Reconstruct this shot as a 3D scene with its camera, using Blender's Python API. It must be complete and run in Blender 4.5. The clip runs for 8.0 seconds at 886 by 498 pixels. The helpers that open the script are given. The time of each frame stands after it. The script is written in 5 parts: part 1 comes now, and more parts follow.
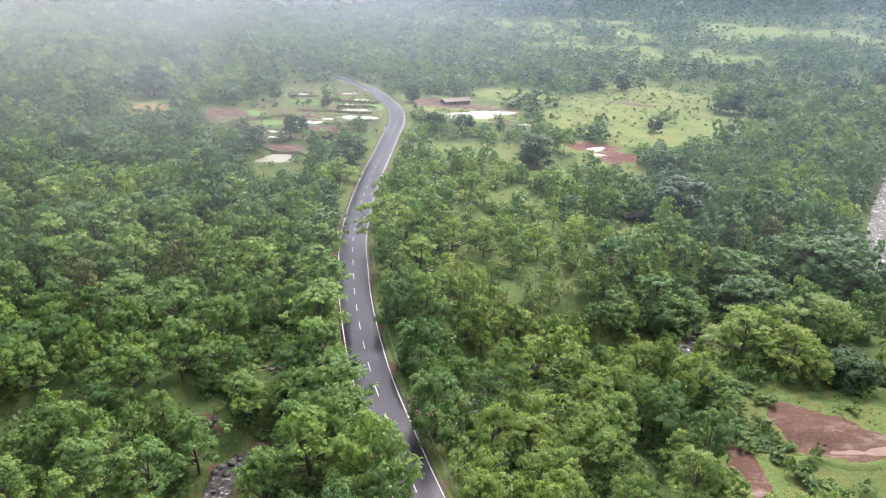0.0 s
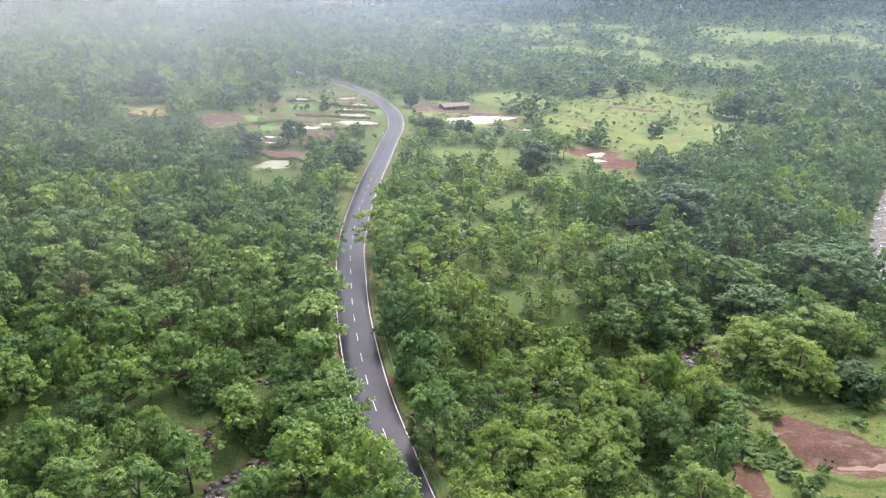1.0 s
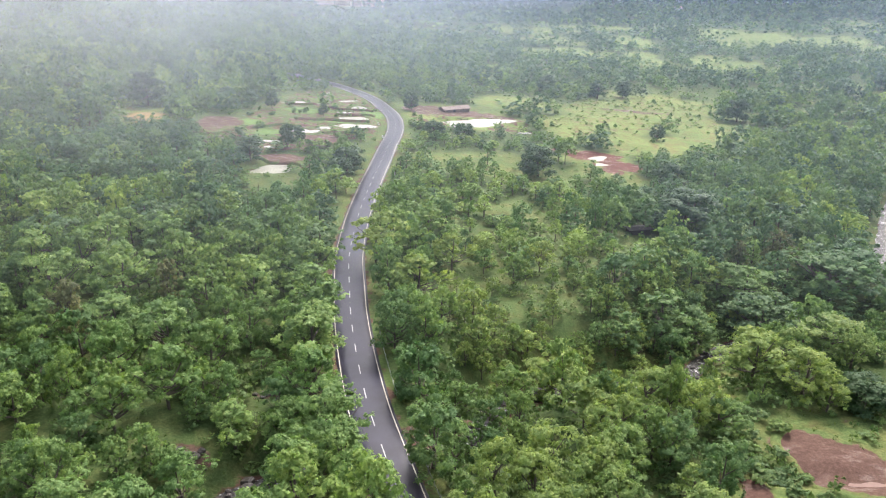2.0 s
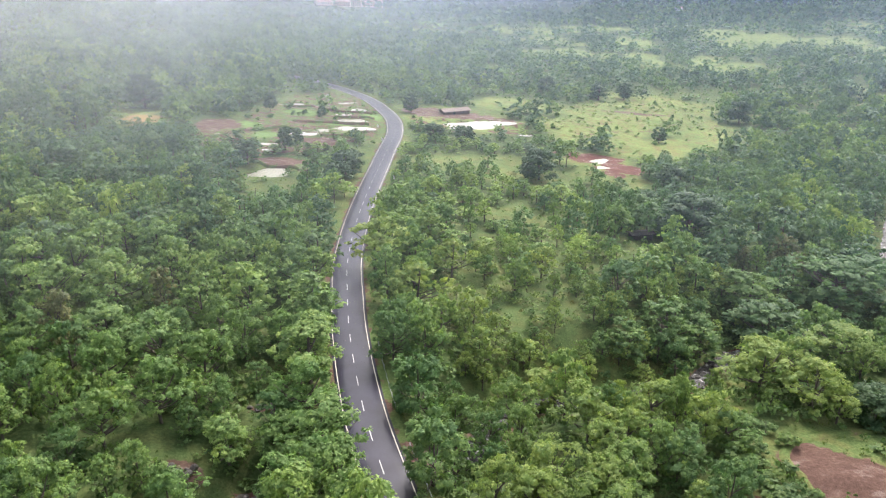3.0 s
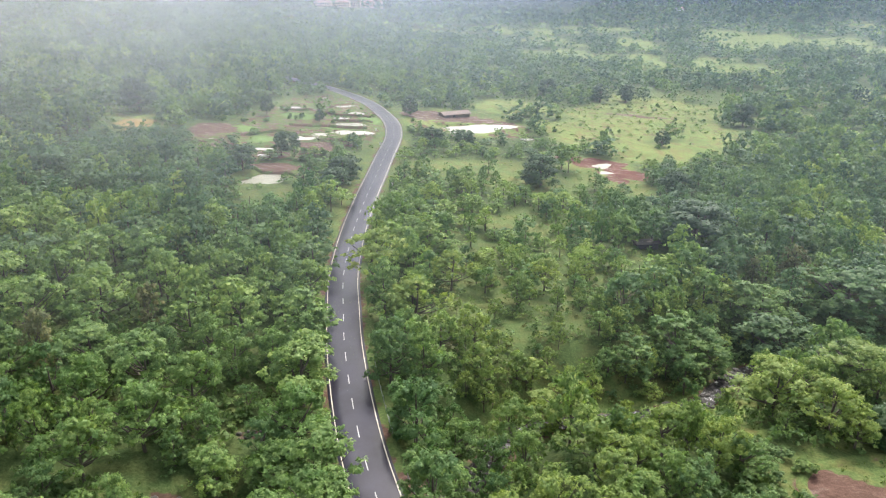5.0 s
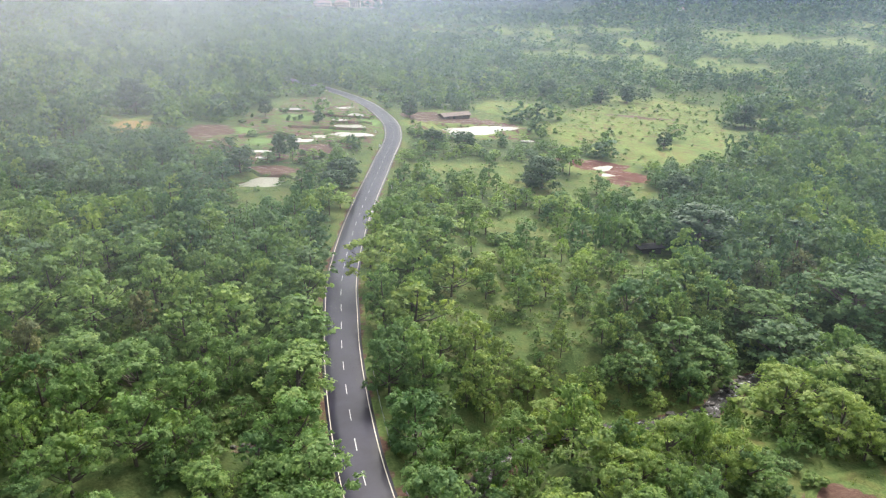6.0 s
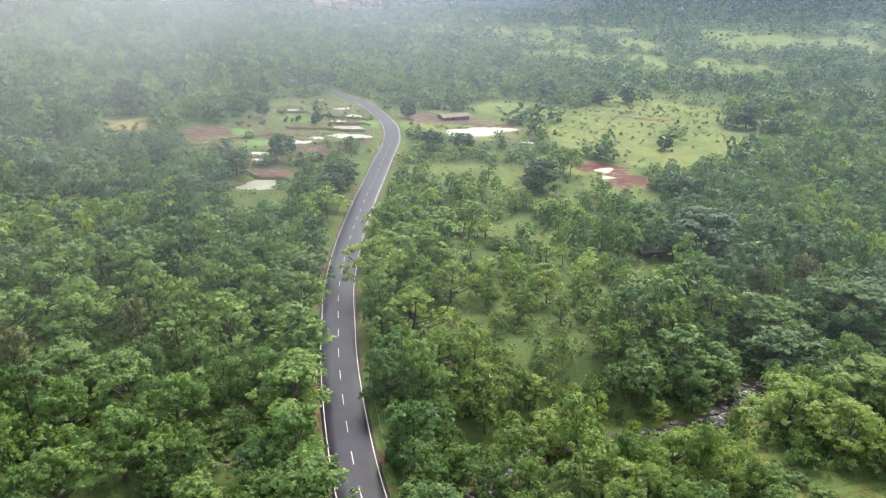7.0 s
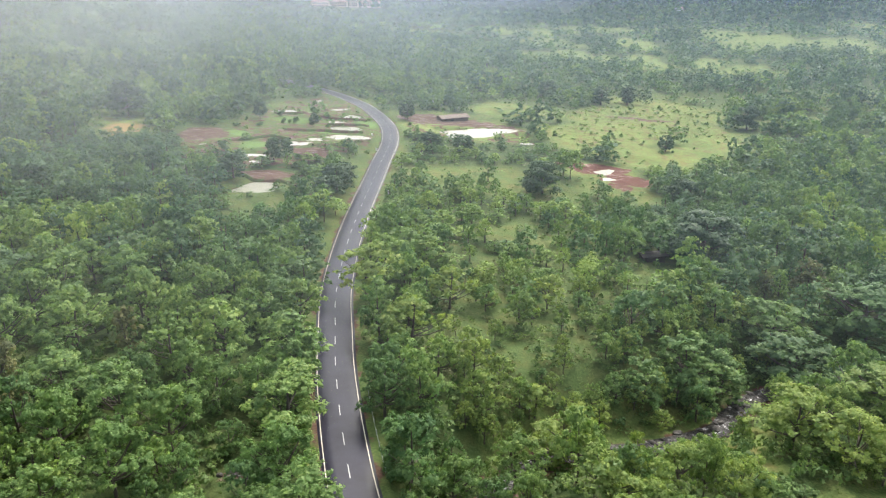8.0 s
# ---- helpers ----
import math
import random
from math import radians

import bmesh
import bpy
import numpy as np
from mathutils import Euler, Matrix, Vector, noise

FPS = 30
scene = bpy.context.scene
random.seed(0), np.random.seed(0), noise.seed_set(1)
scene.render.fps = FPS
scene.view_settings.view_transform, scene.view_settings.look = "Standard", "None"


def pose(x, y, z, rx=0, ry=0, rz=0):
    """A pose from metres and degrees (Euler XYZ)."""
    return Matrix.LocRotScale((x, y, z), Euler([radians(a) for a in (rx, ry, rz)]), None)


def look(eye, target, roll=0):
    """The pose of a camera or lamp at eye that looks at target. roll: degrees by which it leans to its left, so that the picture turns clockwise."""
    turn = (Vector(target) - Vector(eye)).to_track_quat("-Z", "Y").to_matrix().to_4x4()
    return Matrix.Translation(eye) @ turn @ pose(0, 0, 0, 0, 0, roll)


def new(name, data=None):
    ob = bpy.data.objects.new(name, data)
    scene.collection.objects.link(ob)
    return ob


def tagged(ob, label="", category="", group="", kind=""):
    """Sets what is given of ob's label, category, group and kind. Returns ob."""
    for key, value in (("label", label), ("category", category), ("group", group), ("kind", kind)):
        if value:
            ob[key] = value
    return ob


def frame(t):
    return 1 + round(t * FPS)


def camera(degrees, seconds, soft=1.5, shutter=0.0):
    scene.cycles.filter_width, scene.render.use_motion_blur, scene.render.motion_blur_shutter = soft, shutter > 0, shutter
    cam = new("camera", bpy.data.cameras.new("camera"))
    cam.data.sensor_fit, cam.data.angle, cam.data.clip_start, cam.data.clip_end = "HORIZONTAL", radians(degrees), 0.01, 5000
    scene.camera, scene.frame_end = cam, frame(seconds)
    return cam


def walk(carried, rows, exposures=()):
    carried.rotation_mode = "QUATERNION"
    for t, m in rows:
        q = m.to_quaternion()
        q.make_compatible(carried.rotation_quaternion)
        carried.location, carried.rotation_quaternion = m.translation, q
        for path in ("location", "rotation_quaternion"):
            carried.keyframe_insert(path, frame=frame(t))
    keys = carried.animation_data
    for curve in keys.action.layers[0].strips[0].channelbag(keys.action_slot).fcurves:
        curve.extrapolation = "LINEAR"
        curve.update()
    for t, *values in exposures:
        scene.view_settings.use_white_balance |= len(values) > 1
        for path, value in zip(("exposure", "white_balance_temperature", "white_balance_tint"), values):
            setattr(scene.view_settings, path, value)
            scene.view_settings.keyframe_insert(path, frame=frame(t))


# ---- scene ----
# camera and its flight
cam = camera(60.0, 8.0, soft=1.2)
PATH = [
    (0.0, 0.00, 0.00, 60.79, 0.001, -20.036, -0.016),
    (0.5, -0.04, 1.18, 60.92, -0.043, -19.884, -0.051),
    (1.0, -0.04, 2.59, 61.10, -0.071, -19.788, -0.071),
    (1.5, -0.04, 4.16, 61.27, -0.076, -19.737, -0.049),
    (3.0, 0.03, 9.07, 61.53, -0.081, -19.659, 0.010),
    (3.5, 0.01, 10.65, 61.64, -0.091, -19.655, 0.028),
    (4.0, 0.03, 12.19, 61.76, -0.099, -19.655, 0.013),
    (4.5, 0.06, 13.71, 61.88, -0.099, -19.658, 0.010),
    (6.0, 0.15, 18.19, 62.10, -0.097, -19.665, 0.031),
    (6.5, 0.15, 19.68, 62.17, -0.113, -19.659, 0.009),
    (7.0, 0.15, 21.16, 62.22, -0.159, -19.686, -0.003),
    (7.5, 0.14, 22.60, 62.29, -0.215, -19.694, -0.029),
    (8.0, 0.16, 24.04, 62.35, -0.237, -19.709, -0.027),
]
walk(cam, [(t, pose(x, y, z, 90 + pitch, roll, yaw)) for t, x, y, z, yaw, pitch, roll in PATH],
     ((0.0, 1.46, 6400, 12.5), (1.7, 1.46, 6400, 13), (4.5, 1.40, 6500, 10), (8.0, 1.29, 6600, 5.5)))

# overcast monsoon daylight
SUN_UP, SUN_AZ = 52.0, 25.0          # degrees above the horizon; clockwise from straight ahead
world = bpy.data.worlds.new("sky")
scene.world = world
world.use_nodes = True
wn, wl = world.node_tree.nodes, world.node_tree.links
wn.clear()
sky = wn.new("ShaderNodeTexSky")
sky.sky_type = "NISHITA"
sky.sun_disc = False
sky.sun_elevation, sky.sun_rotation = radians(SUN_UP), radians(SUN_AZ)
sky.air_density, sky.dust_density, sky.ozone_density = 1.5, 6.0, 1.0
grey = wn.new("ShaderNodeHueSaturation")       # cloud cover takes most of the blue away
grey.inputs["Saturation"].default_value = 0.48
bg = wn.new("ShaderNodeBackground")
bg.inputs["Strength"].default_value = 0.15
wo = wn.new("ShaderNodeOutputWorld")
wl.new(sky.outputs[0], grey.inputs["Color"])
wl.new(grey.outputs[0], bg.inputs["Color"])
wl.new(bg.outputs[0], wo.inputs["Surface"])

sun_data = bpy.data.lights.new("sun", "SUN")
sun_data.energy, sun_data.angle, sun_data.color = 1.5, radians(16), (1.0, 0.96, 0.88)
sun = new("sun", sun_data)
az, up = radians(SUN_AZ), radians(SUN_UP)
sun_from = Vector((math.sin(az) * math.cos(up), math.cos(az) * math.cos(up), math.sin(up)))
sun.matrix_world = look(sun_from * 300, (0, 0, 0))

# ---------------------------------------------------------------- lie of the land
ROAD = [(25, 0), (14, 30), (3.6, 58), (-3.3, 79), (-6.9, 91), (-10.6, 104), (-13.3, 116), (-15.6, 128), (-17.4, 139),
        (-18.8, 150), (-20.2, 161), (-21.1, 172), (-21.8, 189), (-21.9, 206), (-21.5, 227), (-20.8, 248), (-19.9, 277),
        (-19.0, 299), (-18.9, 316), (-20.3, 335), (-23.2, 351), (-27.2, 365), (-32.2, 379), (-39.5, 394), (-47.6, 407),
        (-58, 420), (-72, 434), (-90, 448)]
HALF_ROAD = 3.35                     # half the asphalt's width
STREAM = [(-29, 30), (-28.4, 79), (-28, 86), (-20, 92), (-8, 96), (2, 102), (7, 113), (15, 124), (24, 128.5), (35, 131),
          (47, 137), (53, 144), (62, 152), (80, 160), (105, 165), (140, 170)]
RIVER = [(330, 420), (250, 345), (205, 300), (178, 262), (158, 230), (141, 200), (137, 172), (150, 120), (175, 40), (190, -300)]
RIVER_Z = -17.0


def smooth(a, b, v):
    u = np.clip((np.asarray(v, float) - a) / (b - a), 0, 1)
    return u * u * (3 - 2 * u)


def spline(points, step=2.0):
    """A smooth line through the points, as x, y rows."""
    p = np.array(points, float)
    p = np.vstack([2 * p[0] - p[1], p, 2 * p[-1] - p[-2]])
    out = []
    for i in range(1, len(p) - 2):
        n = max(2, int(np.hypot(*(p[i + 1] - p[i])) / step))
        u = (np.arange(n) / n)[:, None]
        out.append(0.5 * (2 * p[i] + (p[i + 1] - p[i - 1]) * u + (2 * p[i - 1] - 5 * p[i] + 4 * p[i + 1] - p[i + 2]) * u ** 2
                          + (3 * p[i] - p[i - 1] - 3 * p[i + 1] + p[i + 2]) * u ** 3))
    return np.vstack(out + [p[-2][None]])


def away(line, x, y):
    """Distance from each point to a line, and which of its rows is nearest."""
    x, y = np.atleast_1d(np.asarray(x, float)), np.atleast_1d(np.asarray(y, float))
    best, at = np.full(x.shape, 1e9), np.zeros(x.shape, int)
    lo, hi = line.min(0) - 60, line.max(0) + 60
    near = (x > lo[0]) & (x < hi[0]) & (y > lo[1]) & (y < hi[1])
    xn, yn = x[near], y[near]
    b, k = np.full(xn.shape, 1e9), np.zeros(xn.shape, int)
    for i, (px, py) in enumerate(line):
        d = (xn - px) ** 2 + (yn - py) ** 2
        m = d < b
        b[m], k[m] = d[m], i
    best[near], at[near] = np.sqrt(b), k
    return best, at


def waves(x, y, size, seed):
    """A cheap smooth noise, about -1 to 1."""
    r = np.random.RandomState(seed)
    v = 0
    for k in range(6):
        a, f, ph = r.uniform(0, 6.28), (0.7 + 0.25 * k) * 6.28 / size, r.uniform(0, 6.28)
        v = v + np.sin((x * np.cos(a) + y * np.sin(a)) * f + ph + 1.3 * np.sin((x * np.sin(a) - y * np.cos(a)) * f * 0.6 + k)) / 3.2
    return v


ROAD_LINE, STREAM_LINE, RIVER_LINE = spline(ROAD), spline(STREAM), spline(RIVER, 4.0)


def lay(x, y):
    """Height of the land before road, streams and ponds are cut into it."""
    x, y = np.asarray(x, float), np.asarray(y, float)
    side = np.where(x < 0, 0.0875 * np.minimum(-x, 160) + 0.05 * np.maximum(-x - 160, 0) * smooth(900, 160, -x),
                    -0.0875 * np.minimum(x, 150) + 0.05 * np.clip(x - 185, 0, 220))
    z = side * (1 - 0.55 * smooth(430, 850, y)) * smooth(-900, -200, y) + 0.0044 * (np.clip(y, -200, 1300) - 100) - 0.55
    z = z + 9.5 * smooth(750, 1150, y) * smooth(250, -50, x)
    z = z + 26 * np.exp(-((x + 350) / 130) ** 2 - ((y - 660) / 120) ** 2)
    r = np.hypot(x, y)
    start = 270 * smooth(0, 250, x)
    hills = smooth(1450, 3300, r + start * 1.3) * (300 + 90 * waves(x, y, 2600, 4)) + smooth(1400, 2000, r + start) * 26 * waves(x, y, 700, 5)
    return z + hills + 0.35 * waves(x, y, 38, 6) * smooth(40, 80, np.abs(x) + 60)


ROAD_Z = lay(ROAD_LINE[:, 0], ROAD_LINE[:, 1])
for _ in range(30):
    ROAD_Z[1:-1] = (ROAD_Z[:-2] + 2 * ROAD_Z[1:-1] + ROAD_Z[2:]) / 4
ROAD_Z = ROAD_Z + 0.25
STREAM_Z = lay(STREAM_LINE[:, 0], STREAM_LINE[:, 1]) - 3.0 - 4.0 * smooth(-10, 20, STREAM_LINE[:, 0])
STREAM_Z = np.minimum.accumulate(np.maximum(STREAM_Z, RIVER_Z + 0.3))

# still water: x, y, half width, half length
PONDS = [(15.4, 347, 14.5, 10), (-36.5, 315.5, 8.0, 4.9), (-37, 330.5, 6.2, 5.3), (-38.5, 358, 5.1, 4.0), (-45, 374, 4.0, 3.0), (-43.2, 345.5, 3.3, 2.6),
         (-66.4, 357, 6.6, 3.8), (-54.4, 363.5, 2.5, 3.4), (-57.6, 391, 2.0, 6.6), (-52.8, 298.6, 5.4, 3.8), (-46.8, 308, 4.2, 2.4), (-80.4, 285, 2.8, 2.8),
         (-62.3, 276, 4.6, 2.7), (-59.5, 267.5, 2.2, 1.8), (-52.8, 238.6, 7.2, 5.2), (60.2, 296.5, 3.2, 4.2), (58.8, 283, 1.9, 3.0), (36, 335, 3, 1.6), (-108, 341, 4, 3), (63.8, 96.9, 5.0, 1.1)]
# bare earth: x, y, half width, half length, redness
SOILS = [(56.6, 101.5, 7.0, 7.6, 0.34), (65, 97, 11, 4.3, 0.34), (-86, 301, 8.5, 10, 0.22), (-76.3, 274, 5.5, 5.5, 0.3), (-43.5, 285, 9, 5.5, 0.25),
         (48, 305, 7, 3, 0.75), (58.5, 297, 11, 9, 0.8), (66.5, 284, 8.4, 9, 0.8), (61, 273, 4, 5, 0.7), (9, 366, 17, 8, 0.3), (-9, 368, 9, 13, 0.2), (30, 360, 8, 6, 0.25),
         (42.6, 88, 2.6, 6.5, 0.4), (-33.6, 92.7, 2.4, 1.8, 0.2), (-26, 107, 1.8, 1.4, 0.2), (104, 420, 20, 3, 0.3), (8, 112, 3.0, 4, 0.4), (-52, 253, 9, 6, 0.3), (-34, 233, 3, 5, 0.4)]
# grassier forest floor: x, y, half width, half length, how bright
GRASSY = [(32, 131, 32, 13, 0.5), (22, 168, 20, 36, 0.26), (-35, 88, 12, 10, 0.12), (45, 88, 14, 10, 0.5), (30, 215, 18, 14, 0.4)]
# ripe straw-coloured field: x, y, half width, half length
STRAW = [(-112, 297, 7, 10)]
# young rice: x, y, half width, half length
RICE = [(-88.7, 326, 5, 5.5), (-75, 307, 4.6, 4.6), (-65, 291, 5.4, 6.2), (-75, 263, 4.2, 5), (-42, 322, 5, 2), (-30, 345, 4, 8), (-60, 340, 8, 5)]
# open ground with no trees: x, y, half width, half length, how bare of trees
OPEN = [(70, 360, 30, 38, 1), (105, 410, 42, 48, 1), (130, 462, 36, 36, 1), (85, 325, 22, 22, 1), (58, 292, 15, 17, 1), (-50, 343, 32, 54, 0.96),
        (-68, 287, 26, 22, 0.96), (-52, 243, 13, 14, 0.96), (14, 268, 25, 22, 0.958), (34, 253, 13, 15, 0.958), (58, 270, 17, 16, 0.958), (190, 430, 40, 12, 0.958), (205, 385, 25, 9, 0.9), (250, 460, 40, 10, 0.958), (22, 168, 22, 36, 0.42), (50, 192, 7, 14, 0.95), (49, 135, 5, 11, 0.97), (47, 125, 5, 9, 0.99), (40, 412, 30, 22, 1),
        (12, 350, 30, 24, 0.97), (63, 102, 18, 14, 0.96), (46, 84, 11, 10, 0.96), (60, 86, 14, 8, 0.96), (50, 92, 7, 7, 0.96), (-34, 92, 4, 3.4, 0.8), (-26, 107, 3, 2.6, 0.8), (-119, 311, 10, 8, 0.97), (-111, 294, 12, 16, 0.96), (150, 396, 14, 14, 0.9), (-140, 1105, 75, 50, 0.97),
        (6, 376, 30, 18, 0.96), (262, 508, 34, 9, 0.97), (-27, 262, 4, 40, 0.9), (160, 500, 60, 30, 0.6), (20, 215, 16, 12, 0.5), (5, 195, 8, 10, 0.4), (120, 380, 24, 32, 1), (107, 340, 15, 20, 1), (-27, 77, 4, 5, 1.0), (-50, 225, 11, 10, 0.9), (61, 261, 15, 9, 0.9)]
# scrubby ground where trees stay low: x, y, half width, half length, height against full growth
LOW = [(12, 305, 42, 38, 0.42), (5, 232, 38, 36, 0.68), (60, 248, 26, 26, 0.55), (92, 298, 32, 26, 0.5), (-55, 285, 40, 46, 0.5), (-52, 212, 16, 18, 0.6),
       (22, 168, 26, 40, 0.62), (-104, 264, 24, 26, 0.5), (143, 374, 26, 24, 0.5), (-140, 1060, 90, 90, 0.5), (-45, 395, 40, 30, 0.55), (130, 560, 120, 60, 0.7), (40, 440, 60, 30, 0.6), (90, 500, 70, 40, 0.6), (230, 640, 200, 90, 0.7), (300, 850, 330, 230, 0.6)]


SHORE = 0.40      # how uneven the ponds' outlines are


def blob(x, y, cx, cy, rx, ry, seed=0, rough=0.22):
    """1 at the middle of an uneven oval, 0 on its outline, less outside."""
    u, v = (x - cx) / rx, (y - cy) / ry
    a = np.arctan2(v, u)
    k = 1 + rough * (0.5 * np.sin(2 * a + seed * 1.7) + 0.35 * np.sin(3 * a + seed * 2.9) + 0.25 * np.sin(5 * a + seed * 4.1))
    return 1 - np.hypot(u, v) / k


# fields on the far valley floor: x, y, half width, half length
FAR_FIELDS = [(101, 931, 52, 58), (110, 815, 27, 66), (193, 826, 24, 80), (314, 832, 60, 108), (352, 760, 62, 70), (392, 690, 36, 58), (530, 960, 34, 76), (471, 943, 20, 60), (66, 690, 46, 36),
              (129, 692, 28, 62), (173, 665, 22, 64), (220, 660, 21, 38), (226, 617, 28, 46), (266, 478, 14, 17), (41, 406, 22, 9), (65, 1186, 26, 95), (-20, 860, 40, 30), (180, 1010, 70, 34)]


def far_fields(x, y):
    """How open the cultivated valley floor is: strips of field between belts of trees."""
    f = np.zeros(np.shape(x))
    for i, (cx, cy, rx, ry) in enumerate(FAR_FIELDS):
        f = np.maximum(f, smooth(-0.05, 0.10, blob(x, y, cx, cy, 0.95 * rx, 0.8 * ry, i, 0.5)))
    return f


def growth(x, y):
    """Height of trees against full growth."""
    g = np.ones(np.shape(x))
    for i, (cx, cy, rx, ry, k) in enumerate(LOW):
        g = np.minimum(g, 1 - (1 - k) * smooth(-0.15, 0.2, blob(x, y, cx, cy, rx, ry, i)))
    return g


POND_Z = [float(lay(px, py)) - 0.3 for px, py, *_ in PONDS]


def land(x, y):
    """Height of the finished ground."""
    shape = np.shape(x)
    x, y = np.atleast_1d(np.asarray(x, float)).ravel(), np.atleast_1d(np.asarray(y, float)).ravel()
    z = lay(x, y)
    for i, (px, py, rx, ry) in enumerate(PONDS):
        m = (np.abs(x - px) < rx + 14) & (np.abs(y - py) < ry + 14)
        if m.any():
            b = blob(x[m], y[m], px, py, rx, ry, i, SHORE) * min(rx, ry)      # metres inside the shore
            w = smooth(-4.5, -0.3, b)
            z[m] = z[m] * (1 - w) + (POND_Z[i] + 0.22 * smooth(0.3, -0.8, b) - 0.45 * smooth(0, 1.2, b)) * w
    d, k = away(STREAM_LINE, x, y)
    w = smooth(13 + 6 * smooth(5, 25, STREAM_LINE[k, 0]), 2.5, d)
    z = z * (1 - w) + np.minimum(z, STREAM_Z[k] - 0.35) * w
    d, k = away(RIVER_LINE, x, y)
    w = smooth(34, 16, d)
    z = z * (1 - w) + (RIVER_Z - 0.9) * w
    d, k = away(ROAD_LINE, x, y)
    w = smooth(11, 4.6, d)
    z = z * (1 - w) + (ROAD_Z[k] - 0.07) * w
    return z.reshape(shape) if shape else float(z[0])

# ---------------------------------------------------------------- materials
def material(name):
    m = bpy.data.materials.new(name)
    m.use_nodes = True
    n = m.node_tree.nodes
    n.clear()
    out = n.new("ShaderNodeOutputMaterial")
    p = n.new("ShaderNodeBsdfPrincipled")
    m.node_tree.links.new(p.outputs[0], out.inputs["Surface"])
    return m, n, m.node_tree.links, p, out


def noise_at(n, l, scale, detail=4.0, rough=0.55, world_space=True):
    tex = n.new("ShaderNodeTexNoise")
    tex.inputs["Scale"].default_value, tex.inputs["Detail"].default_value = scale, detail
    tex.inputs["Roughness"].default_value = rough
    if world_space:
        geo = n.new("ShaderNodeNewGeometry")
        l.new(geo.outputs["Position"], tex.inputs["Vector"])
    else:
        co = n.new("ShaderNodeTexCoord")
        l.new(co.outputs["Object"], tex.inputs["Vector"])
    return tex.outputs["Fac"]


def ramp(n, l, fac, *stops):
    r = n.new("ShaderNodeValToRGB")
    while len(r.color_ramp.elements) < len(stops):
        r.color_ramp.elements.new(0.5)
    for e, (at, c) in zip(r.color_ramp.elements, stops):
        e.position, e.color = at, (*c, 1) if len(c) == 3 else c
    l.new(fac, r.inputs["Fac"])
    return r.outputs["Color"]


def mixed(n, l, fac, a, b, how="MIX"):
    m = n.new("ShaderNodeMix")
    m.data_type, m.blend_type = "RGBA", how
    for idx, v in ((0, fac), (6, a), (7, b)):
        if isinstance(v, (int, float)):
            m.inputs[idx].default_value = v
        elif isinstance(v, tuple):
            m.inputs[idx].default_value = (*v, 1)
        else:
            l.new(v, m.inputs[idx])
    return m.outputs[2]


def maths(n, l, how, a, b=0.0, clamp=False):
    m = n.new("ShaderNodeMath")
    m.operation, m.use_clamp = how, clamp
    for i, v in enumerate((a, b)):
        if isinstance(v, (int, float)):
            m.inputs[i].default_value = v
        else:
            l.new(v, m.inputs[i])
    return m.outputs[0]


def bump(n, l, p, height, strength, distance):
    b = n.new("ShaderNodeBump")
    b.inputs["Strength"].default_value, b.inputs["Distance"].default_value = strength, distance
    l.new(height, b.inputs["Height"])
    l.new(b.outputs[0], p.inputs["Normal"])


def plain(name, dark, light, scale=3.0, rough=0.8, relief=0.3, depth=0.02, world_space=True, metal=0.0):
    """A matt surface that wanders between two colours at two scales."""
    m, n, l, p, out = material(name)
    big, small = noise_at(n, l, scale, 3, 0.5, world_space), noise_at(n, l, scale * 9, 5, 0.6, world_space)
    both = maths(n, l, "ADD", maths(n, l, "MULTIPLY", big, 0.6), maths(n, l, "MULTIPLY", small, 0.4))
    l.new(ramp(n, l, both, (0.3, dark), (0.7, light)), p.inputs["Base Color"])
    p.inputs["Roughness"].default_value, p.inputs["Metallic"].default_value = rough, metal
    bump(n, l, p, small, relief, depth)
    return m


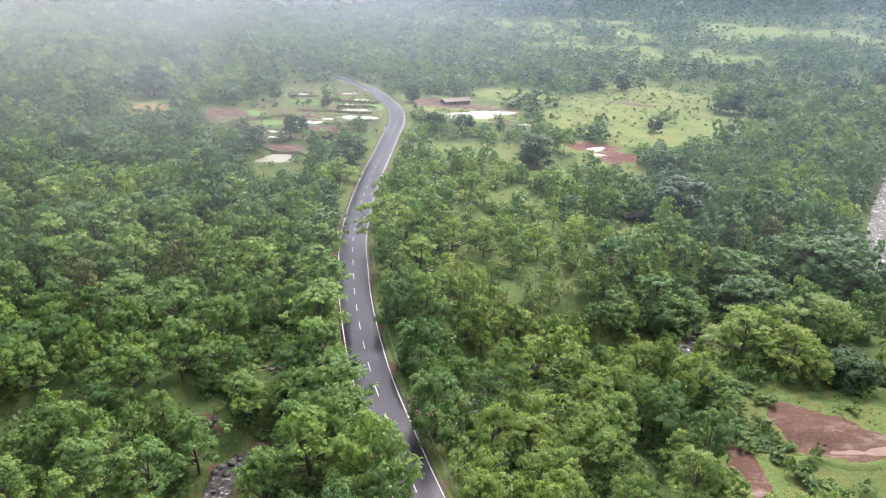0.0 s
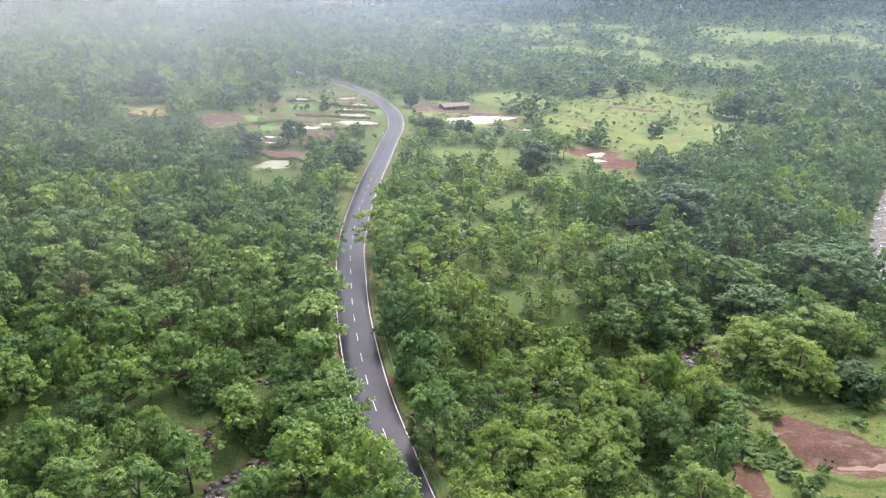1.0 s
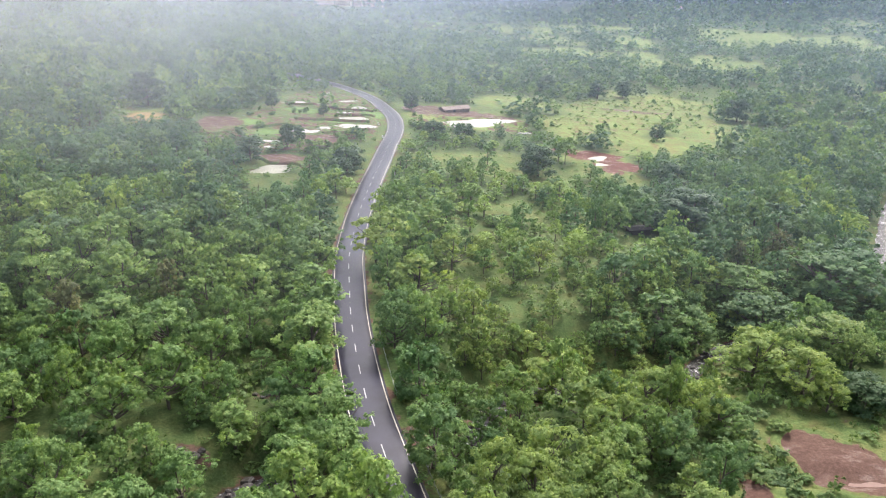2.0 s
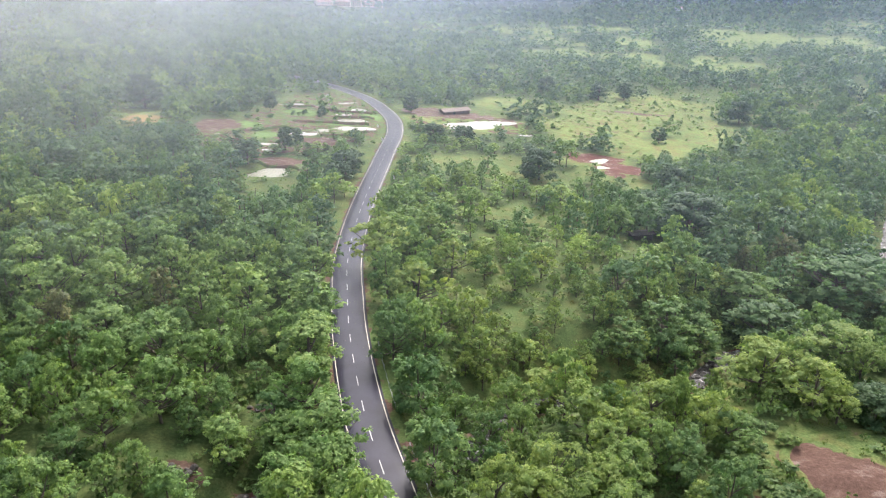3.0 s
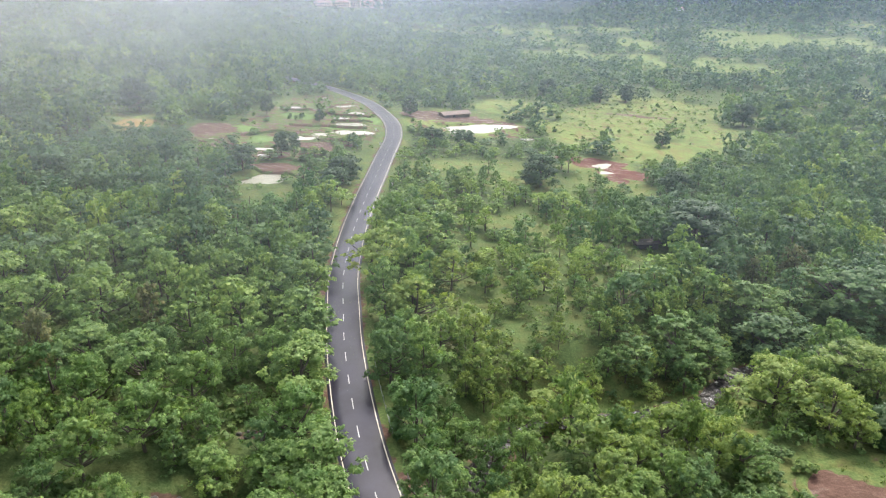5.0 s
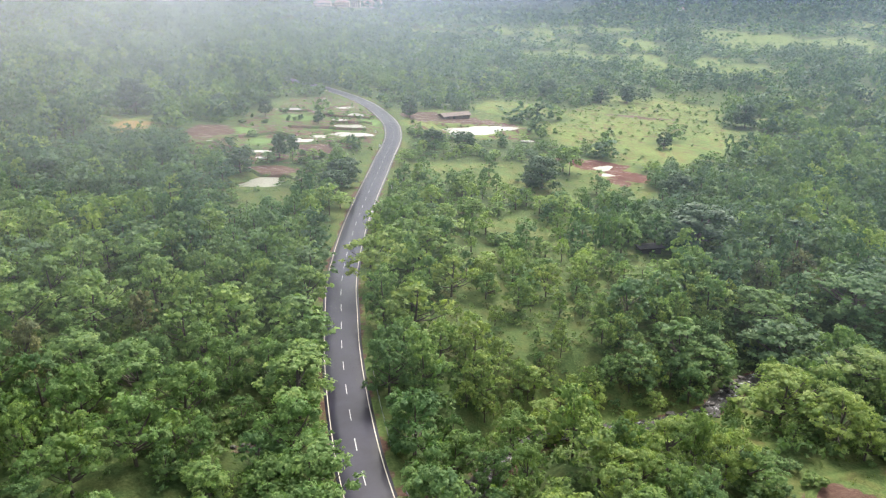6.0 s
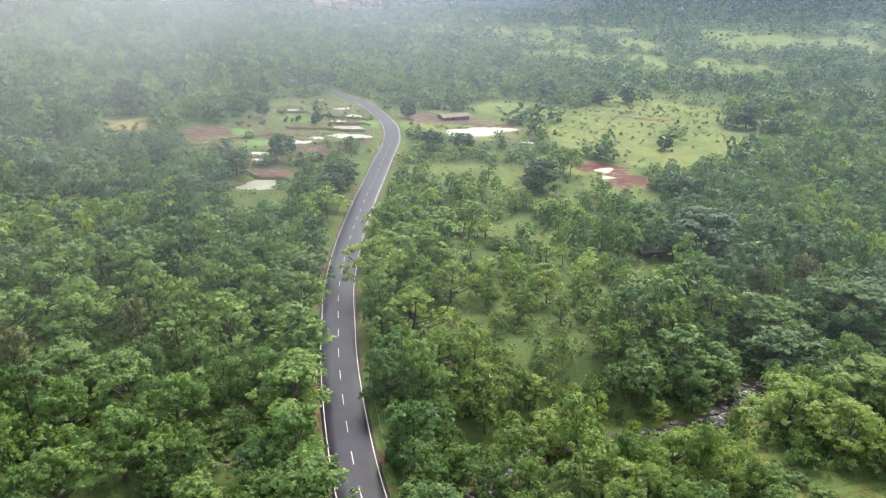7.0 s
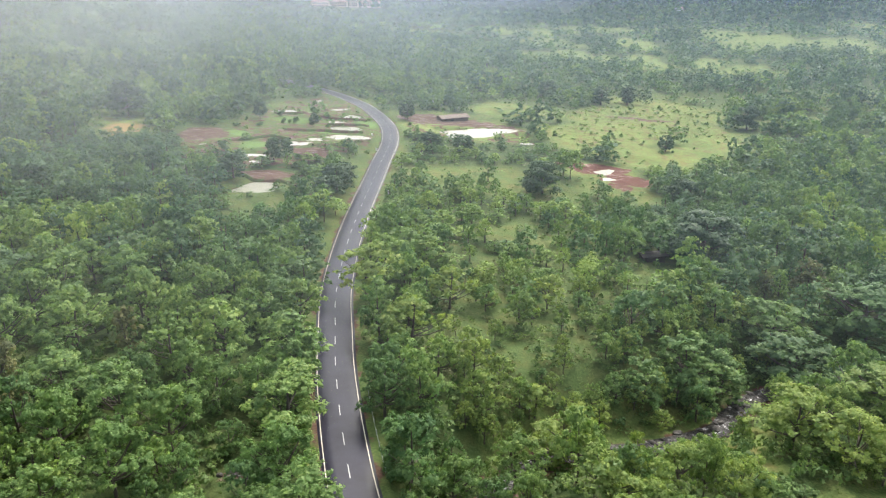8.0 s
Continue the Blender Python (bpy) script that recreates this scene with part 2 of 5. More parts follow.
def leafy(name, deep, mid, young, through_light=0.3, patch=0.12):
    """Foliage: each leaf clump has a green of its own, and so has each tree."""
    m, n, l, p, out = material(name)
    geo = n.new("ShaderNodeNewGeometry")
    obj = n.new("ShaderNodeObjectInfo")
    one = ramp(n, l, geo.outputs["Random Per Island"], (0.0, tuple(0.6 * a + 0.4 * b for a, b in zip(deep, mid))), (0.55, mid), (1.0, tuple(0.75 * a + 0.25 * b for a, b in zip(young, mid))))
    wide = noise_at(n, l, patch, 2, 0.5)
    stand = noise_at(n, l, 0.021, 2, 0.5)
    tree = maths(n, l, "ADD", maths(n, l, "MULTIPLY", obj.outputs["Random"], 0.42), maths(n, l, "MULTIPLY", wide, 0.6))
    tree = maths(n, l, "ADD", tree, maths(n, l, "MULTIPLY", maths(n, l, "SUBTRACT", stand, 0.32), 0.75))
    tint = ramp(n, l, tree, (0.25, (0.66, 0.80, 0.78)), (0.62, (1.0, 1.0, 0.95)), (0.98, (1.26, 1.18, 0.92)))
    tuft = n.new("ShaderNodeAttribute")
    tuft.attribute_name = "tuft"
    fresh = ramp(n, l, maths(n, l, "ADD", maths(n, l, "MULTIPLY", tuft.outputs["Fac"], 0.5), 0.5), (0.0, (0.72, 0.80, 0.84)), (0.5, (1.0, 1.0, 1.0)), (1.0, (1.38, 1.26, 1.10)))
    col = mixed(n, l, 1.0, mixed(n, l, 1.0, one, tint, "MULTIPLY"), fresh, "MULTIPLY")
    l.new(col, p.inputs["Base Color"])
    p.inputs["Roughness"].default_value = 0.62
    p.inputs["Specular IOR Level"].default_value = 0.24
    tr = n.new("ShaderNodeBsdfTranslucent")
    l.new(mixed(n, l, 1.0, col, (1.15, 1.25, 0.8), "MULTIPLY"), tr.inputs["Color"])
    mix = n.new("ShaderNodeMixShader")
    mix.inputs[0].default_value = through_light
    l.new(p.outputs[0], mix.inputs[1])
    l.new(tr.outputs[0], mix.inputs[2])
    l.new(mix.outputs[0], out.inputs["Surface"])
    return m


def ground_material():
    """Wet grass over red earth; bare earth, fields and litter where the ground's own attributes say so."""
    m, n, l, p, out = material("grass_and_earth")
    fine, mid, wide = noise_at(n, l, 2.2, 6, 0.65), noise_at(n, l, 0.28, 4, 0.6), noise_at(n, l, 0.045, 3, 0.5)
    at = {}
    for key in ("soil", "red", "open", "crop", "straw"):
        a = n.new("ShaderNodeAttribute")
        a.attribute_name = key
        at[key] = a.outputs["Fac"]
    grass = ramp(n, l, fine, (0.28, (0.022, 0.036, 0.014)), (0.5, (0.048, 0.076, 0.028)), (0.75, (0.092, 0.122, 0.050)))
    field = ramp(n, l, fine, (0.25, (0.072, 0.110, 0.034)), (0.5, (0.122, 0.165, 0.052)), (0.8, (0.188, 0.222, 0.084)))
    dry = ramp(n, l, fine, (0.2, (0.075, 0.068, 0.026)), (0.8, (0.18, 0.155, 0.062)))
    grass = mixed(n, l, at["open"], grass, field)
    patchy = ramp(n, l, mid, (0.44, (0, 0, 0)), (0.60, (0.8, 0.8, 0.8)))
    patchy = maths(n, l, "MULTIPLY", patchy, maths(n, l, "ADD", maths(n, l, "MULTIPLY", at["open"], 0.7), 0.3))
    grass = mixed(n, l, patchy, grass, dry)
    grass = mixed(n, l, 0.8, grass, ramp(n, l, wide, (0.3, (0.72, 0.80, 0.70)), (0.7, (1.15, 1.1, 1.0))), "MULTIPLY")
    crop = ramp(n, l, fine, (0.25, (0.074, 0.134, 0.034)), (0.75, (0.126, 0.184, 0.060)))
    grass = mixed(n, l, at["crop"], grass, crop)
    grass = mixed(n, l, at["straw"], grass, ramp(n, l, fine, (0.25, (0.150, 0.105, 0.040)), (0.75, (0.270, 0.200, 0.090))))
    brown = ramp(n, l, fine, (0.2, (0.050, 0.034, 0.027)), (0.8, (0.120, 0.087, 0.067)))
    redd = ramp(n, l, fine, (0.2, (0.055, 0.015, 0.010)), (0.55, (0.092, 0.028, 0.020)), (0.9, (0.165, 0.075, 0.056)))
    earth = mixed(n, l, at["red"], brown, redd)
    stretch = n.new("ShaderNodeMapping")
    stretch.inputs["Scale"].default_value, stretch.inputs["Rotation"].default_value = (0.22, 0.55, 0.4), (0, 0, 0.35)
    place = n.new("ShaderNodeNewGeometry")
    l.new(place.outputs["Position"], stretch.inputs["Vector"])
    streak = n.new("ShaderNodeTexNoise")
    streak.inputs["Scale"].default_value, streak.inputs["Detail"].default_value, streak.inputs["Roughness"].default_value = 1.0, 6, 0.65
    l.new(stretch.outputs[0], streak.inputs["Vector"])
    wet = ramp(n, l, streak.outputs["Fac"], (0.35, (0.80, 0.78, 0.78)), (0.52, (1, 1, 1)), (0.62, (1.15, 1.2, 1.25)), (0.70, (2.1, 2.4, 2.6)))
    earth = mixed(n, l, 1.0, earth, wet, "MULTIPLY")
    edge = maths(n, l, "ADD", at["soil"], maths(n, l, "MULTIPLY", maths(n, l, "SUBTRACT", mid, 0.5), 1.9))
    edge = maths(n, l, "ADD", edge, maths(n, l, "MULTIPLY", maths(n, l, "SUBTRACT", fine, 0.5), 0.5))
    mask = ramp(n, l, edge, (0.40, (0, 0, 0)), (0.58, (1, 1, 1)))
    l.new(mixed(n, l, mask, grass, earth), p.inputs["Base Color"])
    slick = maths(n, l, "MULTIPLY", ramp(n, l, streak.outputs["Fac"], (0.54, (0, 0, 0)), (0.64, (1, 1, 1))), 0.62)      # standing wet in the furrows
    l.new(maths(n, l, "SUBTRACT", 0.95, maths(n, l, "MULTIPLY", mask, maths(n, l, "ADD", slick, 0.06))), p.inputs["Roughness"])
    p.inputs["Specular IOR Level"].default_value = 0.12
    bump(n, l, p, fine, 0.55, 0.18)
    return m


def water_material(name, tone, rough, ripple, gloss=0.8):
    m, n, l, p, out = material(name)
    l.new(ramp(n, l, noise_at(n, l, 0.4, 3), (0.3, tone), (0.7, tuple(c * 1.25 for c in tone))), p.inputs["Base Color"])
    p.inputs["Roughness"].default_value, p.inputs["IOR"].default_value = rough, 1.333
    p.inputs["Specular IOR Level"].default_value = gloss
    bump(n, l, p, noise_at(n, l, 3.0, 2), ripple, 0.03)
    return m


def rapids_material():
    m, n, l, p, out = material("white_water")
    foam = noise_at(n, l, 0.8, 8, 0.75)
    col = ramp(n, l, foam, (0.44, (0.016, 0.014, 0.014)), (0.56, (0.050, 0.046, 0.046)), (0.64, (0.55, 0.55, 0.56)))
    l.new(col, p.inputs["Base Color"])
    p.inputs["Roughness"].default_value = 0.5
    p.inputs["Specular IOR Level"].default_value = 0.2
    bump(n, l, p, foam, 1.0, 0.35)
    return m


def asphalt_material():
    m, n, l, p, out = material("wet_asphalt")
    grain, blot = noise_at(n, l, 9.0, 6, 0.7), noise_at(n, l, 0.22, 4, 0.6)
    base = ramp(n, l, blot, (0.3, (0.013, 0.012, 0.020)), (0.7, (0.026, 0.024, 0.040)))
    l.new(mixed(n, l, 0.35, base, ramp(n, l, grain, (0.2, (0.4, 0.4, 0.4)), (0.8, (1.7, 1.7, 1.7))), "MULTIPLY"), p.inputs["Base Color"])
    l.new(ramp(n, l, blot, (0.3, (0.30,) * 3), (0.7, (0.34,) * 3)), p.inputs["Roughness"])
    p.inputs["Specular IOR Level"].default_value = 0.23
    bump(n, l, p, grain, 0.12, 0.008)
    return m


def haze_material(name, amount, scale, seed, lean, tone):
    """Haze painted on a sheet: mostly clear, coloured by tone; thicker in drifting patches and, by lean, towards the
    hill side.
    """
    m, n, l, p, out = material(name)
    geo = n.new("ShaderNodeNewGeometry")
    shift = n.new("ShaderNodeVectorMath")
    shift.operation = "ADD"
    shift.inputs[1].default_value = (seed * 310.0, 0, seed * 170.0)
    l.new(geo.outputs["Position"], shift.inputs[0])
    tex = n.new("ShaderNodeTexNoise")
    tex.inputs["Scale"].default_value, tex.inputs["Detail"].default_value = scale, 4
    l.new(shift.outputs[0], tex.inputs["Vector"])
    sep = n.new("ShaderNodeSeparateXYZ")
    l.new(geo.outputs["Position"], sep.inputs[0])
    side = n.new("ShaderNodeMapRange")
    side.interpolation_type = "SMOOTHSTEP"
    side.inputs["From Min"].default_value, side.inputs["From Max"].default_value = lean[0], lean[1]
    side.inputs["To Min"].default_value, side.inputs["To Max"].default_value = 1.0, lean[2]
    l.new(sep.outputs["X"], side.inputs["Value"])
    wisps = n.new("ShaderNodeMapRange")
    wisps.inputs["From Min"].default_value, wisps.inputs["From Max"].default_value = 0.3, 0.7
    wisps.inputs["To Min"].default_value, wisps.inputs["To Max"].default_value = 0.55, 1.35
    l.new(tex.outputs["Fac"], wisps.inputs["Value"])
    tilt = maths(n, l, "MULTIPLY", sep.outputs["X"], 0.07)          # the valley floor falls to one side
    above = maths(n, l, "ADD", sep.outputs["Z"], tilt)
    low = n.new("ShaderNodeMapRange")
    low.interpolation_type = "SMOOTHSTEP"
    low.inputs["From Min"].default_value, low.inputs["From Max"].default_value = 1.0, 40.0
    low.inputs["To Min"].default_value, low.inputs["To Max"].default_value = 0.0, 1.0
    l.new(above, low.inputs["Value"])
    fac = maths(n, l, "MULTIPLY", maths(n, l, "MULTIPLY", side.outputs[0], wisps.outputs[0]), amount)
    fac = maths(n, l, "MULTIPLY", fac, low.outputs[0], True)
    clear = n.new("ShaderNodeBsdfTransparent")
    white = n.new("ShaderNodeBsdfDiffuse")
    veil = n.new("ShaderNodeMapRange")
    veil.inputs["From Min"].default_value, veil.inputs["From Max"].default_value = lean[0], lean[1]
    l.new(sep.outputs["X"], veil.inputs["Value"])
    # haze colour painted in: greyer towards the hill side
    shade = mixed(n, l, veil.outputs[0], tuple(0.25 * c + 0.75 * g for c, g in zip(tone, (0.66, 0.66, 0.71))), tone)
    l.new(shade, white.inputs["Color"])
    glow = n.new("ShaderNodeBsdfTranslucent")
    l.new(shade, glow.inputs["Color"])
    both = n.new("ShaderNodeMixShader")
    both.inputs[0].default_value = 0.5
    l.new(white.outputs[0], both.inputs[1])
    l.new(glow.outputs[0], both.inputs[2])
    mix = n.new("ShaderNodeMixShader")
    l.new(fac, mix.inputs[0])
    l.new(clear.outputs[0], mix.inputs[1])
    l.new(both.outputs[0], mix.inputs[2])
    l.new(mix.outputs[0], out.inputs["Surface"])
    return m


GROUND = ground_material()
ASPHALT = asphalt_material()
PAINT = plain("road_paint", (0.24, 0.24, 0.24), (0.50, 0.50, 0.49), 1.2, 0.6, 0.1)
YELLOW_PAINT = plain("edge_paint", (0.32, 0.27, 0.21), (0.58, 0.53, 0.45), 0.8, 0.6, 0.1)
MUDDY_WATER = water_material("thick_muddy_water", (0.20, 0.195, 0.155), 0.35, 0.08, 0.3)
POND_WATER = water_material("muddy_water", (0.42, 0.40, 0.35), 0.08, 0.05)
STREAM_WATER = rapids_material()
WET_CLAY = water_material("wet_clay", (0.150, 0.098, 0.082), 0.5, 0.8, 0.15)
BARK = plain("bark", (0.035, 0.028, 0.022), (0.12, 0.10, 0.08), 1.5, 0.9, 0.6, 0.03)
PALE_BARK = plain("pale_bark", (0.16, 0.14, 0.12), (0.34, 0.31, 0.27), 1.5, 0.9, 0.5, 0.03)
TEAK_LEAF = leafy("teak_leaves", (0.084, 0.148, 0.050), (0.146, 0.230, 0.076), (0.224, 0.304, 0.118), 0.40)
YOUNG_LEAF = leafy("young_teak_leaves", (0.108, 0.164, 0.052), (0.184, 0.254, 0.080), (0.270, 0.330, 0.124), 0.42)
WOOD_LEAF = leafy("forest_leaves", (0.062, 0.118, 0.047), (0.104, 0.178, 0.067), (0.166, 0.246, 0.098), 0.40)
DARK_LEAF = leafy("mango_leaves", (0.026, 0.056, 0.028), (0.044, 0.086, 0.040), (0.070, 0.120, 0.056), 0.26)
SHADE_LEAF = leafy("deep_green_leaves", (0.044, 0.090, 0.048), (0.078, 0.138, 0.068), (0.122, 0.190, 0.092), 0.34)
BUSH_LEAF = leafy("bush_leaves", (0.048, 0.090, 0.034), (0.086, 0.146, 0.052), (0.142, 0.204, 0.078), 0.36)
GRASS_BLADE = leafy("grass_blades", (0.040, 0.075, 0.016), (0.080, 0.125, 0.030), (0.140, 0.165, 0.056), 0.3, 0.3)
MEADOW_LEAF = leafy("meadow_bush_leaves", (0.100, 0.156, 0.052), (0.165, 0.228, 0.080), (0.236, 0.290, 0.118), 0.44)
SERE_LEAF = leafy("brown_leaves", (0.062, 0.074, 0.034), (0.102, 0.115, 0.052), (0.150, 0.160, 0.078))
ROCK = plain("wet_rock", (0.014, 0.012, 0.011), (0.050, 0.040, 0.036), 0.9, 0.55, 0.8, 0.1)
MUD_WALL = plain("mud_wall", (0.080, 0.055, 0.043), (0.15, 0.105, 0.085), 1.0, 0.9, 0.5, 0.03)
THATCH = plain("roof_tiles_weathered", (0.11, 0.080, 0.068), (0.22, 0.165, 0.145), 2.0, 0.9, 0.7, 0.05)
SLATE = plain("dark_slate", (0.010, 0.009, 0.009), (0.028, 0.025, 0.024), 1.5, 0.9, 0.4, 0.02)
WHITEWASH = plain("whitewash", (0.62, 0.60, 0.57), (0.82, 0.80, 0.76), 0.3, 0.8, 0.1)
PINK_ROOF = plain("pink_roof", (0.42, 0.20, 0.16), (0.60, 0.34, 0.28), 0.2, 0.7, 0.1)
GLASS_DARK = plain("dark_window", (0.03, 0.035, 0.04), (0.06, 0.065, 0.07), 0.5, 0.2, 0.05)
CONCRETE = plain("concrete", (0.28, 0.27, 0.25), (0.48, 0.46, 0.43), 0.8, 0.85, 0.3, 0.02)

# ---------------------------------------------------------------- mesh helpers
def mesh_of(name, verts, faces, mat, smooth_faces=False):
    """A mesh from arrays: faces all of one corner count."""
    verts, faces = np.asarray(verts, np.float32), np.asarray(faces, np.int32)
    me = bpy.data.meshes.new(name)
    k = faces.shape[1]
    me.vertices.add(len(verts))
    me.vertices.foreach_set("co", verts.ravel())
    me.loops.add(faces.size)
    me.loops.foreach_set("vertex_index", faces.ravel())
    me.polygons.add(len(faces))
    me.polygons.foreach_set("loop_start", np.arange(0, faces.size, k, dtype=np.int32))
    me.polygons.foreach_set("use_smooth", np.full(len(faces), smooth_faces))
    me.update(calc_edges=True)
    me.validate()
    if mat:
        me.materials.append(mat)
    return me


def part(name, data, parent, label=""):
    ob = new(name, data)
    ob.parent = parent
    return tagged(ob, label) if label else ob


def bm_mesh(name, bm, mat):
    me = bpy.data.meshes.new(name)
    bm.to_mesh(me)
    bm.free()
    me.materials.append(mat)
    return me


def box(bm, x0, y0, z0, x1, y1, z1):
    v = [bm.verts.new(c) for c in ((x0, y0, z0), (x1, y0, z0), (x1, y1, z0), (x0, y1, z0), (x0, y0, z1), (x1, y0, z1), (x1, y1, z1), (x0, y1, z1))]
    for f in ((3, 2, 1, 0), (4, 5, 6, 7), (0, 1, 5, 4), (1, 2, 6, 5), (2, 3, 7, 6), (3, 0, 4, 7)):
        bm.faces.new([v[i] for i in f])


# ---------------------------------------------------------------- ground, road, water
def axis(*spans):
    """Grid lines: (from, to, step at from, step at to) one after another."""
    out = []
    for a, b, s0, s1 in spans:
        v = a
        while v < b:
            out.append(v)
            v += s0 + (s1 - s0) * (v - a) / (b - a)
    return np.array(out + [spans[-1][1]])


def make_ground():
    xs = axis((-4600, -700, 330, 70), (-700, -220, 60, 8), (-220, -75, 6, 1.8), (-75, 75, 1.6, 1.6), (75, 220, 1.8, 6), (220, 700, 8, 60), (700, 4600, 70, 330))
    ys = axis((-4600, -200, 400, 60), (-200, 50, 50, 4), (50, 70, 3, 1.2), (70, 170, 1.2, 1.2), (170, 430, 1.3, 2.4), (430, 1500, 6, 45), (1500, 4600, 60, 300))
    gx, gy = np.meshgrid(xs, ys)
    z = land(gx, gy)
    d, _ = away(ROAD_LINE, gx.ravel(), gy.ravel())
    d = d.reshape(gx.shape)
    z = z + np.where((d > 5.5) & (gy < 500) & (gy > 50), 0.12 * waves(gx, gy, 5.5, 9) + 0.06 * waves(gx, gy, 2.6, 10), 0)
    nx, ny = len(xs), len(ys)
    idx = np.arange(nx * ny).reshape(ny, nx)
    quads = np.stack([idx[:-1, :-1], idx[:-1, 1:], idx[1:, 1:], idx[1:, :-1]], -1).reshape(-1, 4)
    me = mesh_of("ground", np.stack([gx.ravel(), gy.ravel(), z.ravel()], 1), quads, GROUND, True)
    soil, red, opened = np.zeros(gx.shape), np.full(gx.shape, 0.4), np.zeros(gx.shape)
    for i, (cx, cy, rx, ry, rr) in enumerate(SOILS):
        b = smooth(-0.12, 0.18, blob(gx, gy, cx, cy, rx, ry, i + 20))
        soil, red = np.maximum(soil, b), np.where(b > 0.02, rr, red)
    crop = np.zeros(gx.shape)
    straw = np.zeros(gx.shape)
    for i, (cx, cy, rx, ry) in enumerate(STRAW):
        straw = np.maximum(straw, smooth(-0.08, 0.08, blob(gx, gy, cx, cy, rx, ry, i + 2, 0.2)))
    for i, (cx, cy, rx, ry) in enumerate(RICE):
        crop = np.maximum(crop, smooth(-0.05, 0.1, blob(gx, gy, cx, cy, rx, ry, i + 5, 0.15)))
    for cx, cy, rx, ry, k in ((-52, 335, 36, 62, 0.42), (-66, 283, 32, 28, 0.44), (12, 352, 32, 26, 0.40), (100, 400, 60, 80, 0.20)):
        b = k * smooth(-0.1, 0.2, blob(gx, gy, cx, cy, rx, ry, 3))
        soil = np.where(crop > 0.3, soil, np.maximum(soil, b))
    for i, (px, py, rx, ry) in enumerate(PONDS):
        b = blob(gx, gy, px, py, rx, ry, i, SHORE) * min(rx, ry)
        soil = np.maximum(soil, 0.46 * smooth(-1.5, -0.2, b))
    for i, (cx, cy, rx, ry, how) in enumerate(OPEN):
        opened = np.maximum(opened, (1 if how > 0.96 else 0.34 if how == 0.96 else 0.55 if how > 0.955 else 0.15) * smooth(-0.1, 0.3, blob(gx, gy, cx, cy, rx, ry, i)))
    for i, (cx, cy, rx, ry, how) in enumerate(GRASSY):
        opened = np.maximum(opened, how * smooth(-0.2, 0.3, blob(gx, gy, cx, cy, rx, ry, i)))
    opened = np.maximum(opened, far_fields(gx, gy))
    crop = np.maximum(crop, 0.25 * far_fields(gx, gy))
    ds, _ = away(STREAM_LINE, gx.ravel(), gy.ravel())
    dr, _ = away(RIVER_LINE, gx.ravel(), gy.ravel())
    soil = np.maximum(soil, 0.62 * smooth(4.4, 2.0, ds.reshape(gx.shape)))
    soil = np.maximum(soil, 0.6 * smooth(24, 17, dr.reshape(gx.shape)))
    soil = np.maximum(soil, 0.52 * smooth(5.0, 4.0, d))
    red = np.where(d < 7, 0.3, red)
    opened = np.maximum(opened, 0.3 * smooth(9, 5, d))
    for key, v in (("soil", soil), ("red", red), ("open", opened), ("crop", crop), ("straw", straw)):
        a = me.attributes.new(key, "FLOAT", "POINT")
        a.data.foreach_set("value", v.ravel().astype(np.float32))
    return tagged(new("ground", me), "wet green grassland over red earth, sloping to a river", "ground", kind="structure")


def ribbon(name, line, zs, offsets, lift, mat, start=0, stop=None):
    """A strip along a line, with one row of points for each sideways offset (to the right)."""
    line, zs = line[start:stop], zs[start:stop]
    t = np.gradient(line, axis=0)
    t /= np.hypot(t[:, 0], t[:, 1])[:, None]
    nrm = np.stack([t[:, 1], -t[:, 0]], 1)
    rows = []
    for k, o in enumerate(offsets):
        q = line + nrm * np.asarray(o)[..., None] if np.ndim(o) else line + nrm * o
        rows.append(np.column_stack([q, zs + (lift[k] if np.ndim(lift) else lift)]))
    v = np.stack(rows, 1)
    m, k = v.shape[:2]
    idx = np.arange(m * k).reshape(m, k)
    quads = np.stack([idx[:-1, :-1], idx[:-1, 1:], idx[1:, 1:], idx[1:, :-1]], -1).reshape(-1, 4)
    return mesh_of(name, v.reshape(-1, 3), quads, mat, True)


ROAD_FINE = spline(ROAD, 0.75)
_, near_row = away(ROAD_LINE, ROAD_FINE[:, 0], ROAD_FINE[:, 1])
ROAD_FINE_Z = ROAD_Z[near_row].copy()
for _ in range(40):
    ROAD_FINE_Z[1:-1] = (ROAD_FINE_Z[:-2] + 2 * ROAD_FINE_Z[1:-1] + ROAD_FINE_Z[2:]) / 4
RUN = np.concatenate([[0], np.cumsum(np.hypot(*np.diff(ROAD_FINE, axis=0).T))])
DASH_AT = 1.1      # where the first dash begins along the road


def on_road(s, side=0.0, lift=0.0):
    """The place s metres along the road and so far to its right."""
    i = min(int(np.searchsorted(RUN, s)), len(RUN) - 2)
    t = ROAD_FINE[i + 1] - ROAD_FINE[i]
    t = t / np.hypot(*t)
    q = ROAD_FINE[i] + t * (s - RUN[i])
    return np.array([q[0] + t[1] * side, q[1] - t[0] * side, ROAD_FINE_Z[i] + lift])


